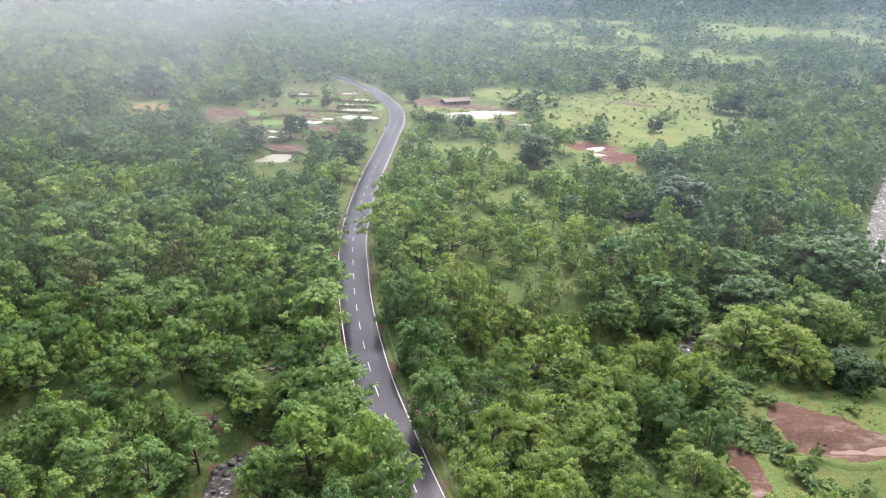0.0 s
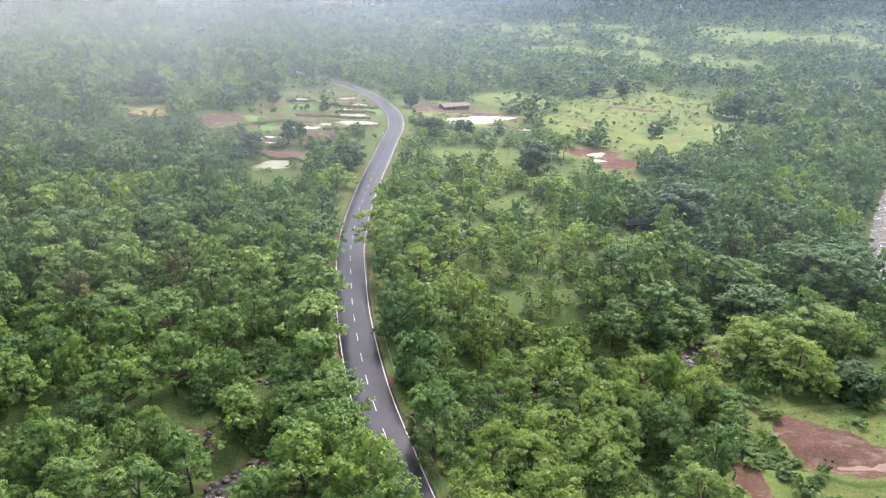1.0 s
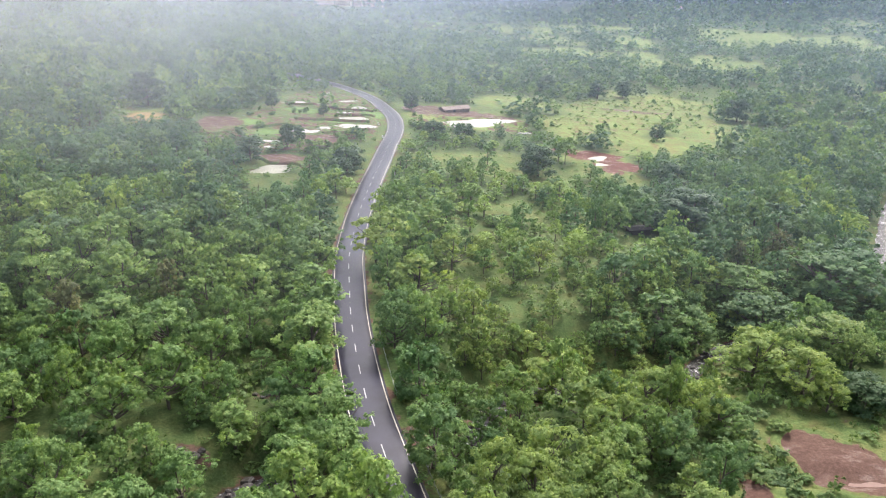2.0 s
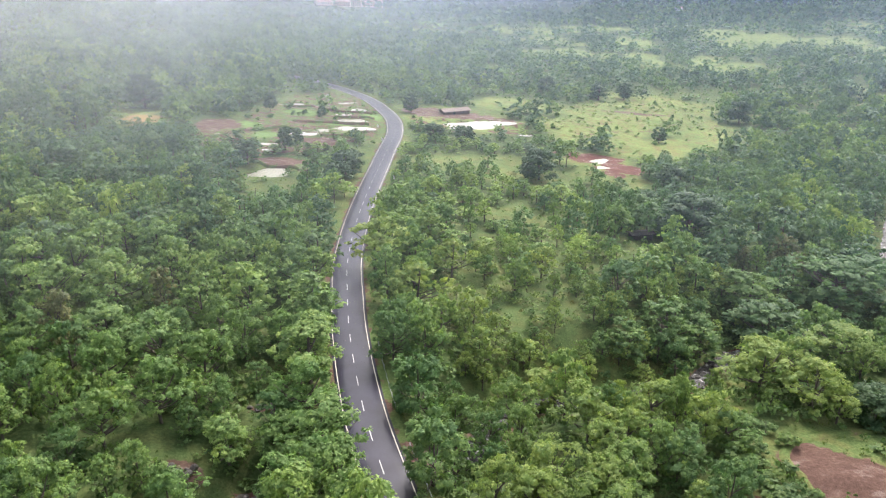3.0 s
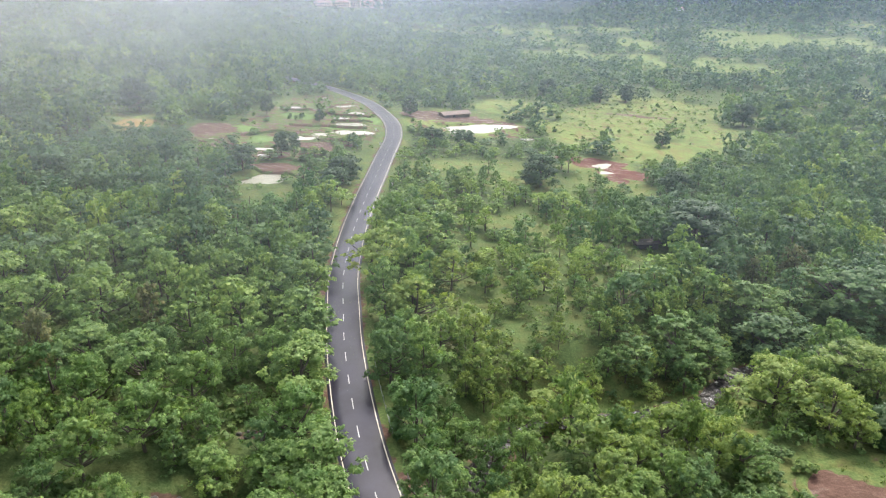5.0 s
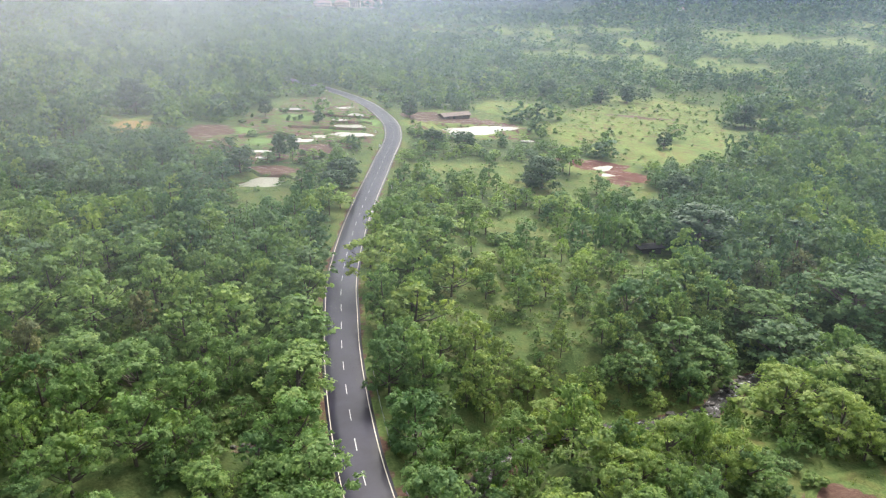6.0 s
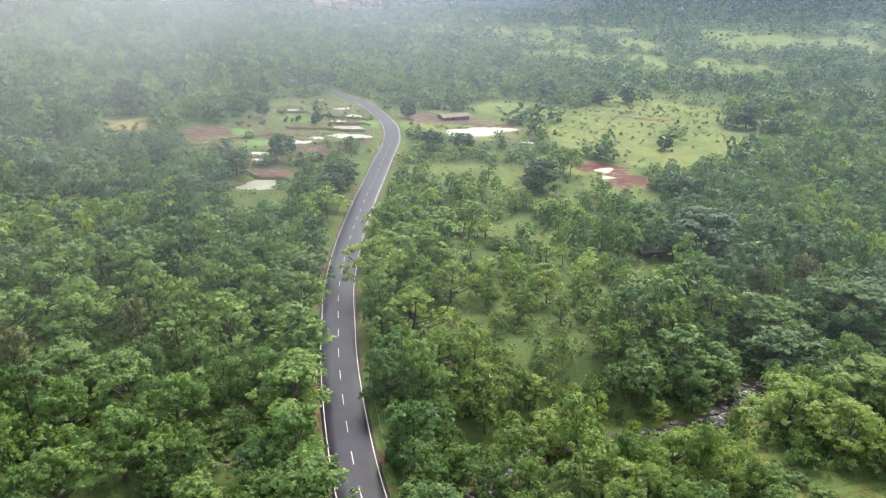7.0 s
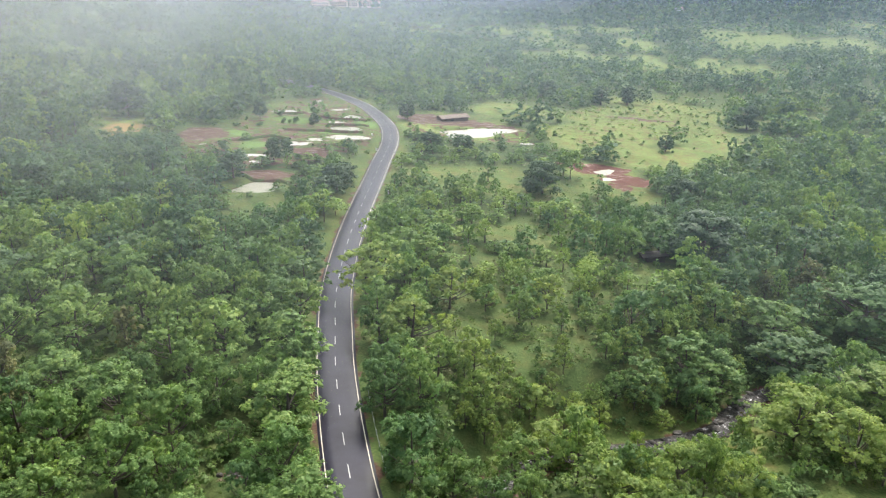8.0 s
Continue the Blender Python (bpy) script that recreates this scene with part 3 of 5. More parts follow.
def make_road():
    road = tagged(new("road", ribbon("road", ROAD_FINE, ROAD_FINE_Z, (-HALF_ROAD - 0.25, -HALF_ROAD, -1.6, 0, 1.6, HALF_ROAD, HALF_ROAD + 0.25),
                                     (-0.14, 0.03, 0.06, 0.08, 0.06, 0.03, -0.14), ASPHALT)),
                  "damp dark grey asphalt two-lane road winding through forest", "road", kind="structure")
    for side, lift in ((-3.03, 0.043), (3.03, 0.043)):
        part("edge_line", ribbon("edge_line", ROAD_FINE, ROAD_FINE_Z, (side - 0.07, side + 0.07), lift, YELLOW_PAINT), road, "worn cream edge line")
    s = DASH_AT
    while s < RUN[-1] - 4:
        a = [on_road(s + 3.0 * k / 4, o, 0.088) for k in range(5) for o in (-0.065, 0.065)]
        me = mesh_of("dash", a, [(2 * k, 2 * k + 1, 2 * k + 3, 2 * k + 2) for k in range(4)], PAINT)
        part("centre_dash", me, road, "white centre dash")
        s += 7.5
    return road


def water_sheet(name, cx, cy, rx, ry, z, seed, mat, label, category):
    bm = bmesh.new()
    k, rings = 40, 4
    mid = bm.verts.new((cx, cy, z))
    last = None
    for r in range(1, rings + 1):
        ring = []
        for i in range(k):
            a = 2 * math.pi * i / k
            e = 1 + SHORE * (0.5 * math.sin(2 * a + seed * 1.7) + 0.35 * math.sin(3 * a + seed * 2.9) + 0.25 * math.sin(5 * a + seed * 4.1))
            f = e * r / rings * 1.02
            ring.append(bm.verts.new((cx + rx * f * math.cos(a), cy + ry * f * math.sin(a), z)))
        for i in range(k):
            j = (i + 1) % k
            bm.faces.new((mid, ring[i], ring[j]) if last is None else (last[i], ring[i], ring[j], last[j]))
        last = ring
    return tagged(new(name, bm_mesh(name, bm, mat)), label, category, "flooded hollows in the fields", "structure")


make_ground()
make_road()
for i, (px, py, rx, ry) in enumerate(PONDS):
    red_mud = i in (15, 16, 19)
    water_sheet("pond" if i in (0, 15, 16) else "water", px, py, rx, ry, POND_Z[i], i, WET_CLAY if i == 19 else MUDDY_WATER if i in (2, 3, 14) else POND_WATER,
                "pale muddy pool in red earth" if red_mud else "still pale pond below a mud bank" if i == 0 else "shallow flooded paddy reflecting the white sky", "water")
tagged(new("stream_water", ribbon("stream_water", STREAM_LINE, STREAM_Z, (-1.8, -0.7, 0.7, 1.8), (-0.05, 0, 0, -0.05), STREAM_WATER)),
       "shallow stream with white water in a wooded gully", "stream", kind="structure")
tagged(new("river_water", ribbon("river_water", RIVER_LINE, np.full(len(RIVER_LINE), RIVER_Z), np.linspace(-21, 21, 8), 0.0, STREAM_WATER)),
       "grey river with white rapids over rocks", "river", kind="structure")

# ---------------------------------------------------------------- trees
def tube(points, radii, sides=5):
    """A tapered limb along points: vertices and quads."""
    p = np.asarray(points, float)
    t = np.gradient(p, axis=0)
    t /= np.linalg.norm(t, axis=1)[:, None] + 1e-9
    side = np.cross(t, (0.31, 0.95, 0.05))
    side /= np.linalg.norm(side, axis=1)[:, None] + 1e-9
    other = np.cross(t, side)
    a = np.arange(sides) * 2 * np.pi / sides
    r = np.asarray(radii, float)[:, None, None]
    v = p[:, None] + r * (np.cos(a)[None, :, None] * side[:, None] + np.sin(a)[None, :, None] * other[:, None])
    idx = np.arange(len(p) * sides).reshape(len(p), sides)
    nxt = np.roll(idx, -1, 1)
    q = np.stack([idx[:-1], nxt[:-1], nxt[1:], idx[1:]], -1).reshape(-1, 4)
    return v.reshape(-1, 3), q


def leaves(rng, centres, normals, length, width):
    """One drooping leaf spray for each centre, lying across its normal."""
    n = normals / (np.linalg.norm(normals, axis=1)[:, None] + 1e-9)
    t = np.cross(n, rng.normal(size=n.shape))
    t /= np.linalg.norm(t, axis=1)[:, None] + 1e-9
    b = np.cross(n, t)
    k = rng.uniform(0.65, 1.35, (len(n), 1))
    droop = n * (length * 0.18) * k
    v = np.stack([centres + t * length * 0.6 * k - droop, centres - t * length * 0.4 * k + b * width / 2 * k, centres - t * length * 0.4 * k - b * width / 2 * k], 1)
    return v.reshape(-1, 3), np.arange(len(n) * 3).reshape(-1, 3)


def crown_form(rng, form):
    """Middles, radii and heights of the leaf masses of a crown: unit radius, unit tree height."""
    out = []
    p = rng.uniform(0, 6.28, 4)
    lobe = lambda a: 1 + 0.24 * np.sin(2 * a + p[0]) + 0.15 * np.sin(3 * a + p[1])      # no crown is round
    lift = lambda a: 0.06 * np.sin(a + p[2]) + 0.05 * np.sin(2 * a + p[3])
    if form.endswith("teak"):           # open and tiered on upswept limbs, with daylight between the masses
        for k in range(rng.integers(40, 50)):
            z = rng.uniform(0.34, 0.93)
            a = rng.uniform(0, 6.28)
            reach = (0.92 - 0.62 * ((z - 0.50) / 0.45) ** 2) * np.sqrt(rng.uniform(0.12, 1)) * lobe(a)
            out.append((reach * np.cos(a), reach * np.sin(a), min(0.95, z + lift(a)), rng.uniform(0.13, 0.28)))
        out.append((0, 0, 0.92, 0.22))
    elif form in ("wood", "shade"):         # fuller and lower, uneven dome
        for k in range(rng.integers(42, 52)):
            z = rng.uniform(0.16, 0.90)
            a = rng.uniform(0, 6.28)
            reach = (0.92 - 0.58 * ((z - 0.40) / 0.55) ** 2) * np.sqrt(rng.uniform(0.15, 1)) * lobe(a)
            out.append((reach * np.cos(a), reach * np.sin(a), min(0.93, z + lift(a)), rng.uniform(0.16, 0.31)))
        out.append((0.05, 0, 0.86, 0.27))
    elif form == "mango":        # dense dark dome down to the ground
        for k in range(46):
            z = rng.uniform(0.14, 0.84)
            a = rng.uniform(0, 6.28)
            reach = np.sqrt(max(0.05, 1 - ((z - 0.3) / 0.62) ** 2)) * 0.74 * np.sqrt(rng.uniform(0.3, 1)) * (0.6 + 0.4 * lobe(a))
            out.append((reach * np.cos(a), reach * np.sin(a), z, rng.uniform(0.17, 0.30)))
    elif form == "sere":         # tall narrow drooping crown
        for k in range(24):
            z = rng.uniform(0.22, 0.94)
            a = rng.uniform(0, 6.28)
            reach = 0.66 * np.sqrt(rng.uniform(0.02, 1)) * (1.1 - 0.6 * z) * lobe(a)
            out.append((reach * np.cos(a), reach * np.sin(a), z, rng.uniform(0.22, 0.34)))
    else:                        # bush
        for k in range(9):
            a, reach = rng.uniform(0, 6.28), 0.7 * np.sqrt(rng.uniform(0, 1))
            out.append((reach * np.cos(a), reach * np.sin(a), rng.uniform(0.25, 0.72), rng.uniform(0.25, 0.45)))
    c = np.array(out)
    c[:, :2] *= np.minimum(1.0, 0.92 / (np.hypot(c[:, 0], c[:, 1]) + 1e-6))[:, None]
    return c


def crown_arrays(seed, form, count, length, width, R, H):
    """Leaves of a crown of radius R for a tree of height H: masses of twig ends, each twig end a tuft of leaves. Also each leaf's tuft tone."""
    rng = np.random.default_rng(seed)
    c = crown_form(rng, form)
    per = 6 if form == "mango" else 15 if count > 3000 else 12 if count > 1000 else 4 if count > 300 else 3
    tufts_n = max(12, count // per)
    share = c[:, 3] ** 2
    pick = rng.choice(len(c), tufts_n, p=share / share.sum())
    d = rng.normal(size=(tufts_n, 3))
    d[:, 2] = np.abs(d[:, 2]) * 0.9 - 0.28
    d /= np.linalg.norm(d, axis=1)[:, None]
    rad = (c[pick, 3] * R)[:, None] * (0.62 + 0.48 * np.sqrt(rng.uniform(0, 1, (tufts_n, 1))))
    tip = np.column_stack([c[pick, 0] * R, c[pick, 1] * R, c[pick, 2] * H]) + d * rad * (1, 1, 0.55 if form.endswith("teak") else 0.68)
    tone = rng.normal(size=tufts_n) * 0.3 + rng.normal(size=len(c))[pick] * 0.3
    which = rng.integers(0, tufts_n, count)
    off = rng.normal(size=(count, 3))
    off = off / np.linalg.norm(off, axis=1)[:, None] * rng.uniform(0.35, 1.35, (count, 1)) * (1, 1, 0.75)
    spread = R * (0.082 if per > 10 else 0.10)
    at = tip[which] + off * spread
    nrm = d[which] * 0.8 + off * 0.4 + rng.normal(size=(count, 3)) * 0.3 + (0, 0, 0.6)
    v, q = leaves(rng, at, nrm, length, width)
    return v, q, c, np.repeat(tone[which], 3)


def wood_arrays(seed, c, R, H, limbs, sides, girth=0.024):
    """Trunk and limbs that reach the crown's masses."""
    rng = np.random.default_rng(seed + 500)
    lean = rng.normal(size=2) * 0.03 * H
    u = np.linspace(0, 1, 6)
    top = 0.80 * H
    stem = np.column_stack([lean[0] * u ** 2 + 0.012 * H * np.sin(u * 5 + seed), lean[1] * u ** 2 + 0.012 * H * np.cos(u * 4 + seed), top * u - 0.5])
    vs, qs, base = [], [], 0
    v, q = tube(stem, girth * H * (1.15 - 0.9 * u), sides)
    vs.append(v), qs.append(q)
    base = len(v)
    order = np.argsort(-np.hypot(c[:, 0], c[:, 1]) - 0.25 * c[:, 2])[:limbs]
    for k in order:
        x, y, z = c[k, 0] * R, c[k, 1] * R, c[k, 2] * H
        z0 = max(0.22 * H, z - 0.30 * H)
        s = np.clip((z0 + 0.5) / top, 0, 0.95)
        a = np.array([np.interp(s, u, stem[:, i]) for i in range(3)])
        m = (a + (x, y, z)) / 2 + (0, 0, -0.04 * H)
        v, q = tube([a, m, (x, y, z)], np.array([0.011, 0.008, 0.003]) * H, max(3, sides - 2))
        vs.append(v), qs.append(q + base)
        base += len(v)
    return np.vstack(vs), np.vstack(qs)


# form: leaf material, bark, label, category, name
KINDS = {
    "teak": (TEAK_LEAF, BARK, "slender broad-leaved tree with an open yellow-green crown", "teak_tree"),
    "young_teak": (YOUNG_LEAF, BARK, "slender open-crowned tree in fresh yellow-green leaf", "teak_tree"),
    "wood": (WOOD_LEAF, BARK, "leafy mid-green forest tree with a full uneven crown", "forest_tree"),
    "shade": (SHADE_LEAF, BARK, "broad deep-green tree with a heavy uneven crown", "shade_tree"),
    "mango": (DARK_LEAF, BARK, "dense dark-green rounded tree standing in open ground", "mango_tree"),
    "sere": (SERE_LEAF, BARK, "tall narrow tree with dull brownish drooping foliage", "dry_tree"),
    "bush": (BUSH_LEAF, BARK, "low rounded green bush growing in grass", "bush"),
    "meadow_bush": (MEADOW_LEAF, BARK, "small pale green bush dotted over the meadow", "bush"),
}
FULL = {"teak": (5200, 0.37, 0.27), "young_teak": (4600, 0.37, 0.27), "wood": (5600, 0.37, 0.28), "shade": (5000, 0.40, 0.31), "mango": (7000, 0.42, 0.32), "sere": (3000, 0.42, 0.26), "bush": (1300, 0.22, 0.155), "meadow_bush": (520, 0.32, 0.22)}
STOCK = {}


def stock(form, level):
    """Seven trees of a form, as mesh pairs: level 0 the nearest, with most leaves."""
    if (form, level) not in STOCK:
        mats, made = KINDS[form], []
        count, length, width = FULL[form]
        count, grow = int(count / (1, 2.2, 7)[level]), (1, 1.42, 2.4)[level]
        R, H = (1.0, 2.0) if form.endswith("bush") else (4.6, 10.0)
        for k in range(7):
            v, q, c, tone = crown_arrays(k * 7 + len(form), form, count, length * grow, width * grow, R, H)
            tv, tq = wood_arrays(k, c, R, H, (13, 8, 3)[level] if not form.endswith("bush") else 2, (6, 5, 4)[level])
            crown = mesh_of("crown", v, q, mats[0])
            crown.attributes.new("tuft", "FLOAT", "POINT").data.foreach_set("value", tone.astype(np.float32))
            made.append((crown, mesh_of("trunk", tv, tq, mats[1], True)))
        STOCK[form, level] = made
    return STOCK[form, level]


def plant(form, x, y, height, radius, turn, level, which, label=""):
    """One tree as a thing: an empty at its foot, trunk and crown under it."""
    crown, trunk = stock(form, level)[which % 7]
    R, H = (1.0, 2.0) if form.endswith("bush") else (4.6, 10.0)
    foot = new(KINDS[form][3])
    foot.empty_display_size = 0.5
    foot.matrix_basis = Matrix.LocRotScale((x, y, land(x, y) - 0.05), Euler((0, 0, turn)), (radius / R, radius / R, height / H))
    part("trunk", trunk, foot, "" if form.endswith("bush") else "dark trunk and limbs")
    part("crown", crown, foot)
    tagged(foot, label or KINDS[form][2], "bush" if form.endswith("bush") else "tree", "bushes on the open ground" if form.endswith("bush") else "trees of the forest")
    return foot


# trees that stand out: x, y, height, crown radius
WEST_TEAK = [(-51.7, 99.3, 9, 2.7), (-48.5, 108.5, 10, 3.9), (-43.9, 94.7, 9, 4.2), (-39.2, 101.7, 10.5, 4.8), (-35.4, 111.2, 10, 4.5),
             (-31.2, 102.3, 7, 2.5), (-28.4, 96, 7.4, 4.3), (-37.2, 88.3, 7.5, 2.9), (-34.5, 88.2, 6, 2), (-32, 84.4, 9, 4.1),
             (-35.3, 77.3, 9, 4.1), (-40.2, 73.2, 8.5, 4.4), (-51.3, 78.1, 6, 2.3), (-51.3, 86.6, 6.5, 1.8), (-15.8, 96.5, 9.8, 6.0),
             (-7.4, 74.5, 13.9, 5.0), (-21.4, 97.5, 8.6, 3.8)]
NEAR_TEAK = [(-12.2, 84.5, 11, 4.6), (-14.8, 89.5, 10.4, 4.6), (-10.4, 79.5, 11.6, 4.2), (-18.2, 84, 10, 4.0), (-16.4, 79.1, 11, 5.2), (-21, 75.1, 9.5, 4), (-6.4, 70.2, 11, 3.8), (-11.3, 69.7, 9, 3.1), (-19.6, 104.6, 10, 4.5),
             (-20.7, 115.9, 11, 6.9), (-34.4, 134.8, 10.5, 5.4), (-23, 132.7, 11.5, 6.4), (-21.8, 129, 9.5, 3.4), (-25, 150.5, 10, 4.2),
             (-44.2, 142.8, 10, 4), (-43.2, 114.5, 10, 5), (-58, 135.6, 11.5, 5.9), (-68.3, 143.1, 11, 4.5), (-66.5, 149.7, 11, 5.8),
             (-67.4, 129, 11, 5.9), (-75.4, 138.3, 11, 4.8), (-57.7, 156.4, 10.5, 5.4), (-36.5, 125.2, 9, 3.1)]
WEST_WOOD = [(-56.3, 100.5, 9, 2.9), (-22.9, 100.9, 8, 3.5), (-31.8, 121.1, 10, 4), (-28.2, 147.8, 10, 5.2), (-41.8, 131.1, 9.5, 4.6),
             (-54.2, 121.6, 8, 5.8), (-59.7, 106.4, 9, 3.1), (-43, 123.7, 7, 2.6), (-46.2, 89.7, 6, 2.5)]
EAST_TEAK = [(-4.7, 145.7, 10.5, 6.2), (-14.4, 163.4, 11.5, 6.5), (-8.5, 141, 8, 3.9), (10.8, 116, 9.5, 4.4), (19.1, 124.6, 10, 6),
             (21, 104, 9.5, 5), (21.6, 96.1, 9, 3.8), (26.1, 101, 8.5, 3), (13.4, 88.8, 10, 4.6), (11.1, 83.8, 9.5, 4.3), (20.4, 88.2, 9.5, 4.3),
             (17.1, 84.4, 9, 3.7), (30.8, 106.7, 9.5, 4.3), (34.8, 108, 10.5, 2.6), (38.4, 105.6, 9, 3.6), (29.3, 96.7, 9, 3.5),
             (54.2, 124.5, 10.5, 7.0), (60.9, 126.8, 9.5, 4.3), (60.6, 119.1, 9, 5.6), (63.1, 115.1, 7, 3.4), (72.8, 134.3, 9, 7.2),
             (11.4, 104.5, 8, 3)]
BRINK_TEAK = [(4, 75.7, 9.5, 3.6), (4.7, 70.4, 9.5, 3.8), (11.9, 77.8, 9.5, 4.3), (21.1, 83.2, 9, 4), (13.9, 73.5, 9, 3.6), (22.4, 74.7, 8, 3),
              (31.5, 80.3, 8.5, 4.4), (35.4, 79.8, 7, 3.3), (9.8, 73.5, 8, 2.5), (5.9, 137.2, 9, 3.2), (15.4, 157.9, 8, 4.1), (22, 166.7, 8, 3.9),
              (10, 136.6, 6, 2.7), (74.2, 129.4, 9, 4.2), (2.2, 163.9, 9.5, 4.8)]
EAST_WOOD = [(-7.9, 122.5, 10, 4), (-3.6, 108.7, 11.5, 5.2), (-1.1, 91.2, 10.5, 5), (2, 110.8, 8.5, 3.8), (1.8, 97.6, 8.5, 3.6),
             (7.3, 107.9, 7.5, 3), (6.7, 96.9, 7, 2.5), (31.8, 96.6, 8, 4.1), (42, 106.1, 6.5, 4.3), (91.7, 173.6, 13, 11.5), (45.1, 149, 10, 6.7),
             (37, 158.1, 10, 5.7), (68.8, 167.1, 10, 7.8), (52.9, 150.1, 9, 5.7), (35.6, 141, 8, 4.6)]
SHADE = [(68.6, 155.5, 11, 8.8), (91, 203.6, 11, 6.9), (77.7, 146.6, 8, 4.6),
         (72.8, 196.2, 10, 5.7), (-78.7, 151.8, 11, 7.2)]
MANGO = [(66.8, 206, 14, 11.2), (32.3, 257, 12, 7.6), (157, 414, 14.5, 7.2), (-119.5, 320, 15.5, 7.4), (8.8, 305, 7.5, 4.6), (-3, 306, 7.5, 5),
         (70, 116.5, 7.5, 5.0), (95, 341, 8, 3.6), (-53.3, 267, 9, 3.4), (-51, 277, 7, 3.0), (-61, 246, 9, 5.5), (91, 458, 12, 6.5), (77, 262, 9, 5.5), (-14, 362, 10, 4),
         (-30, 241, 9, 5.5), (-31.5, 232, 8, 5), (-29, 252, 7.5, 4.5), (108, 468, 11, 6), (62, 470, 11, 6), (-73, 337, 9, 3.2), (-50.3, 331.5, 6, 2.4), (-92, 335, 9, 5)]
SHRUBS = [(-62, 329.5, 3.2, 1.3), (-58, 334.5, 3.6, 1.3), (-60, 331, 2.8, 1.1), (-84, 330, 3, 2), (-70, 322, 2.5, 1.6), (-44, 340, 2, 1.3), (-48, 352, 2.6, 1.6), (-30, 352, 2.4, 1.4),
          (50, 111, 2, 1.7), (52, 107.5, 2.2, 1.8), (49.5, 101.5, 1.8, 1.6), (51.2, 97, 1.6, 1.4), (40, 95, 2.4, 2.1), (42.5, 97, 2.6, 2.2), (44, 94.5, 2.2, 2), (45.5, 98.5, 2.6, 2.2), (42, 100.5, 2.8, 2.3), (47, 95.5, 2.1, 1.9), (45, 102.5, 2.6, 2.2), (48, 92, 2, 1.8), (49, 88.5, 1.9, 1.7), (50, 85.5, 2, 1.8), (51.5, 91, 1.5, 1.3), (48, 113, 2.4, 2), (44, 111, 2.2, 2), (46, 105, 2.4, 2), (48, 96.5, 2.2, 1.8),
          (-66, 345, 3, 2), (-78, 318, 2.4, 1.8), (-36, 300, 2.4, 1.6), (-40, 274, 3, 2.2), (-45, 265, 3, 2.4), (-41, 256, 3.2, 2.2), (-36, 268, 3.2, 2.2), (-47, 275, 2.6, 1.8)]
SERE = [(-58.3, 115.1, 12, 3.9), (-48.7, 132.4, 10, 3.3), (84.3, 185.9, 10, 5.2), (71.6, 179.1, 9, 3.5)]

rng = np.random.default_rng(11)
STANDING = []
for form, rows in (("teak", WEST_TEAK), ("teak", NEAR_TEAK), ("wood", WEST_WOOD), ("young_teak", EAST_TEAK), ("young_teak", BRINK_TEAK), ("wood", EAST_WOOD), ("shade", SHADE),
                   ("mango", MANGO), ("sere", SERE), ("bush", SHRUBS)):
    for x, y, height, radius in rows:
        plant(form, x, y, height, radius, rng.uniform(0, 6.28), ((0 if y < 150 else 2) if form == "bush" else 0 if y < 130 or radius > 7 else 1), int(rng.integers(0, 7)))
        STANDING.append((x, y, radius))
STANDING = np.array(STANDING)


def room_for_trees(x, y):
    """How thickly trees grow, 0 to 1, at each place."""
    t = np.full(x.shape, 0.97)
    for i, (cx, cy, rx, ry, how) in enumerate(OPEN):
        t *= 1 - how * smooth(-0.06, 0.08, blob(x, y, cx, cy, rx, ry, i))
    for i, (cx, cy, rx, ry, rr) in enumerate(SOILS):
        t *= 1 - smooth(-0.35, -0.1, blob(x, y, cx, cy, rx, ry, i + 20))
    for i, (cx, cy, rx, ry) in enumerate(PONDS):
        t *= 1 - smooth(-2.6, -1.2, blob(x, y, cx, cy, rx, ry, i, SHORE) * min(rx, ry))
    t *= 1 - 0.93 * far_fields(x, y)
    d, _ = away(ROAD_LINE, x, y)
    t *= np.where(y > 424, smooth(3.6, 4.2, d), smooth(5.6, 6.4, d))
    d, _ = away(STREAM_LINE, x, y)
    t *= smooth(2.4, 3.8, d)
    d, _ = away(RIVER_LINE, x, y)
    t *= smooth(22, 25, d)
    return t


def scatter(y0, y1, gap, seed, wide=0.60):
    """Places for trees between two distances, inside the wedge of land ahead, no two too close."""
    r = np.random.default_rng(seed)
    ys = np.arange(y0, y1, gap)
    out = []
    for j, y in enumerate(ys):
        half = wide * y + 18
        xs = np.arange(-half, half, gap) + (gap / 2 if j % 2 else 0)
        out.append(np.column_stack([xs, np.full(len(xs), y)]))
    p = np.vstack(out)
    p = p + r.uniform(-1, 1, p.shape) * gap * (0.38 if y0 < 300 else 0.62)
    p = p[r.uniform(size=len(p)) < room_for_trees(p[:, 0], p[:, 1])]
    if y0 >= 300:      # clumps and glades on the valley floor
        p = p[r.uniform(size=len(p)) < 0.5 + 0.5 * smooth(-0.35, 0.1, waves(p[:, 0], p[:, 1], 7.0 * gap, seed))]
    for x, y, rad in STANDING:
        p = p[np.hypot(p[:, 0] - x, p[:, 1] - y) > 0.68 * rad + gap * 0.36]
    return p


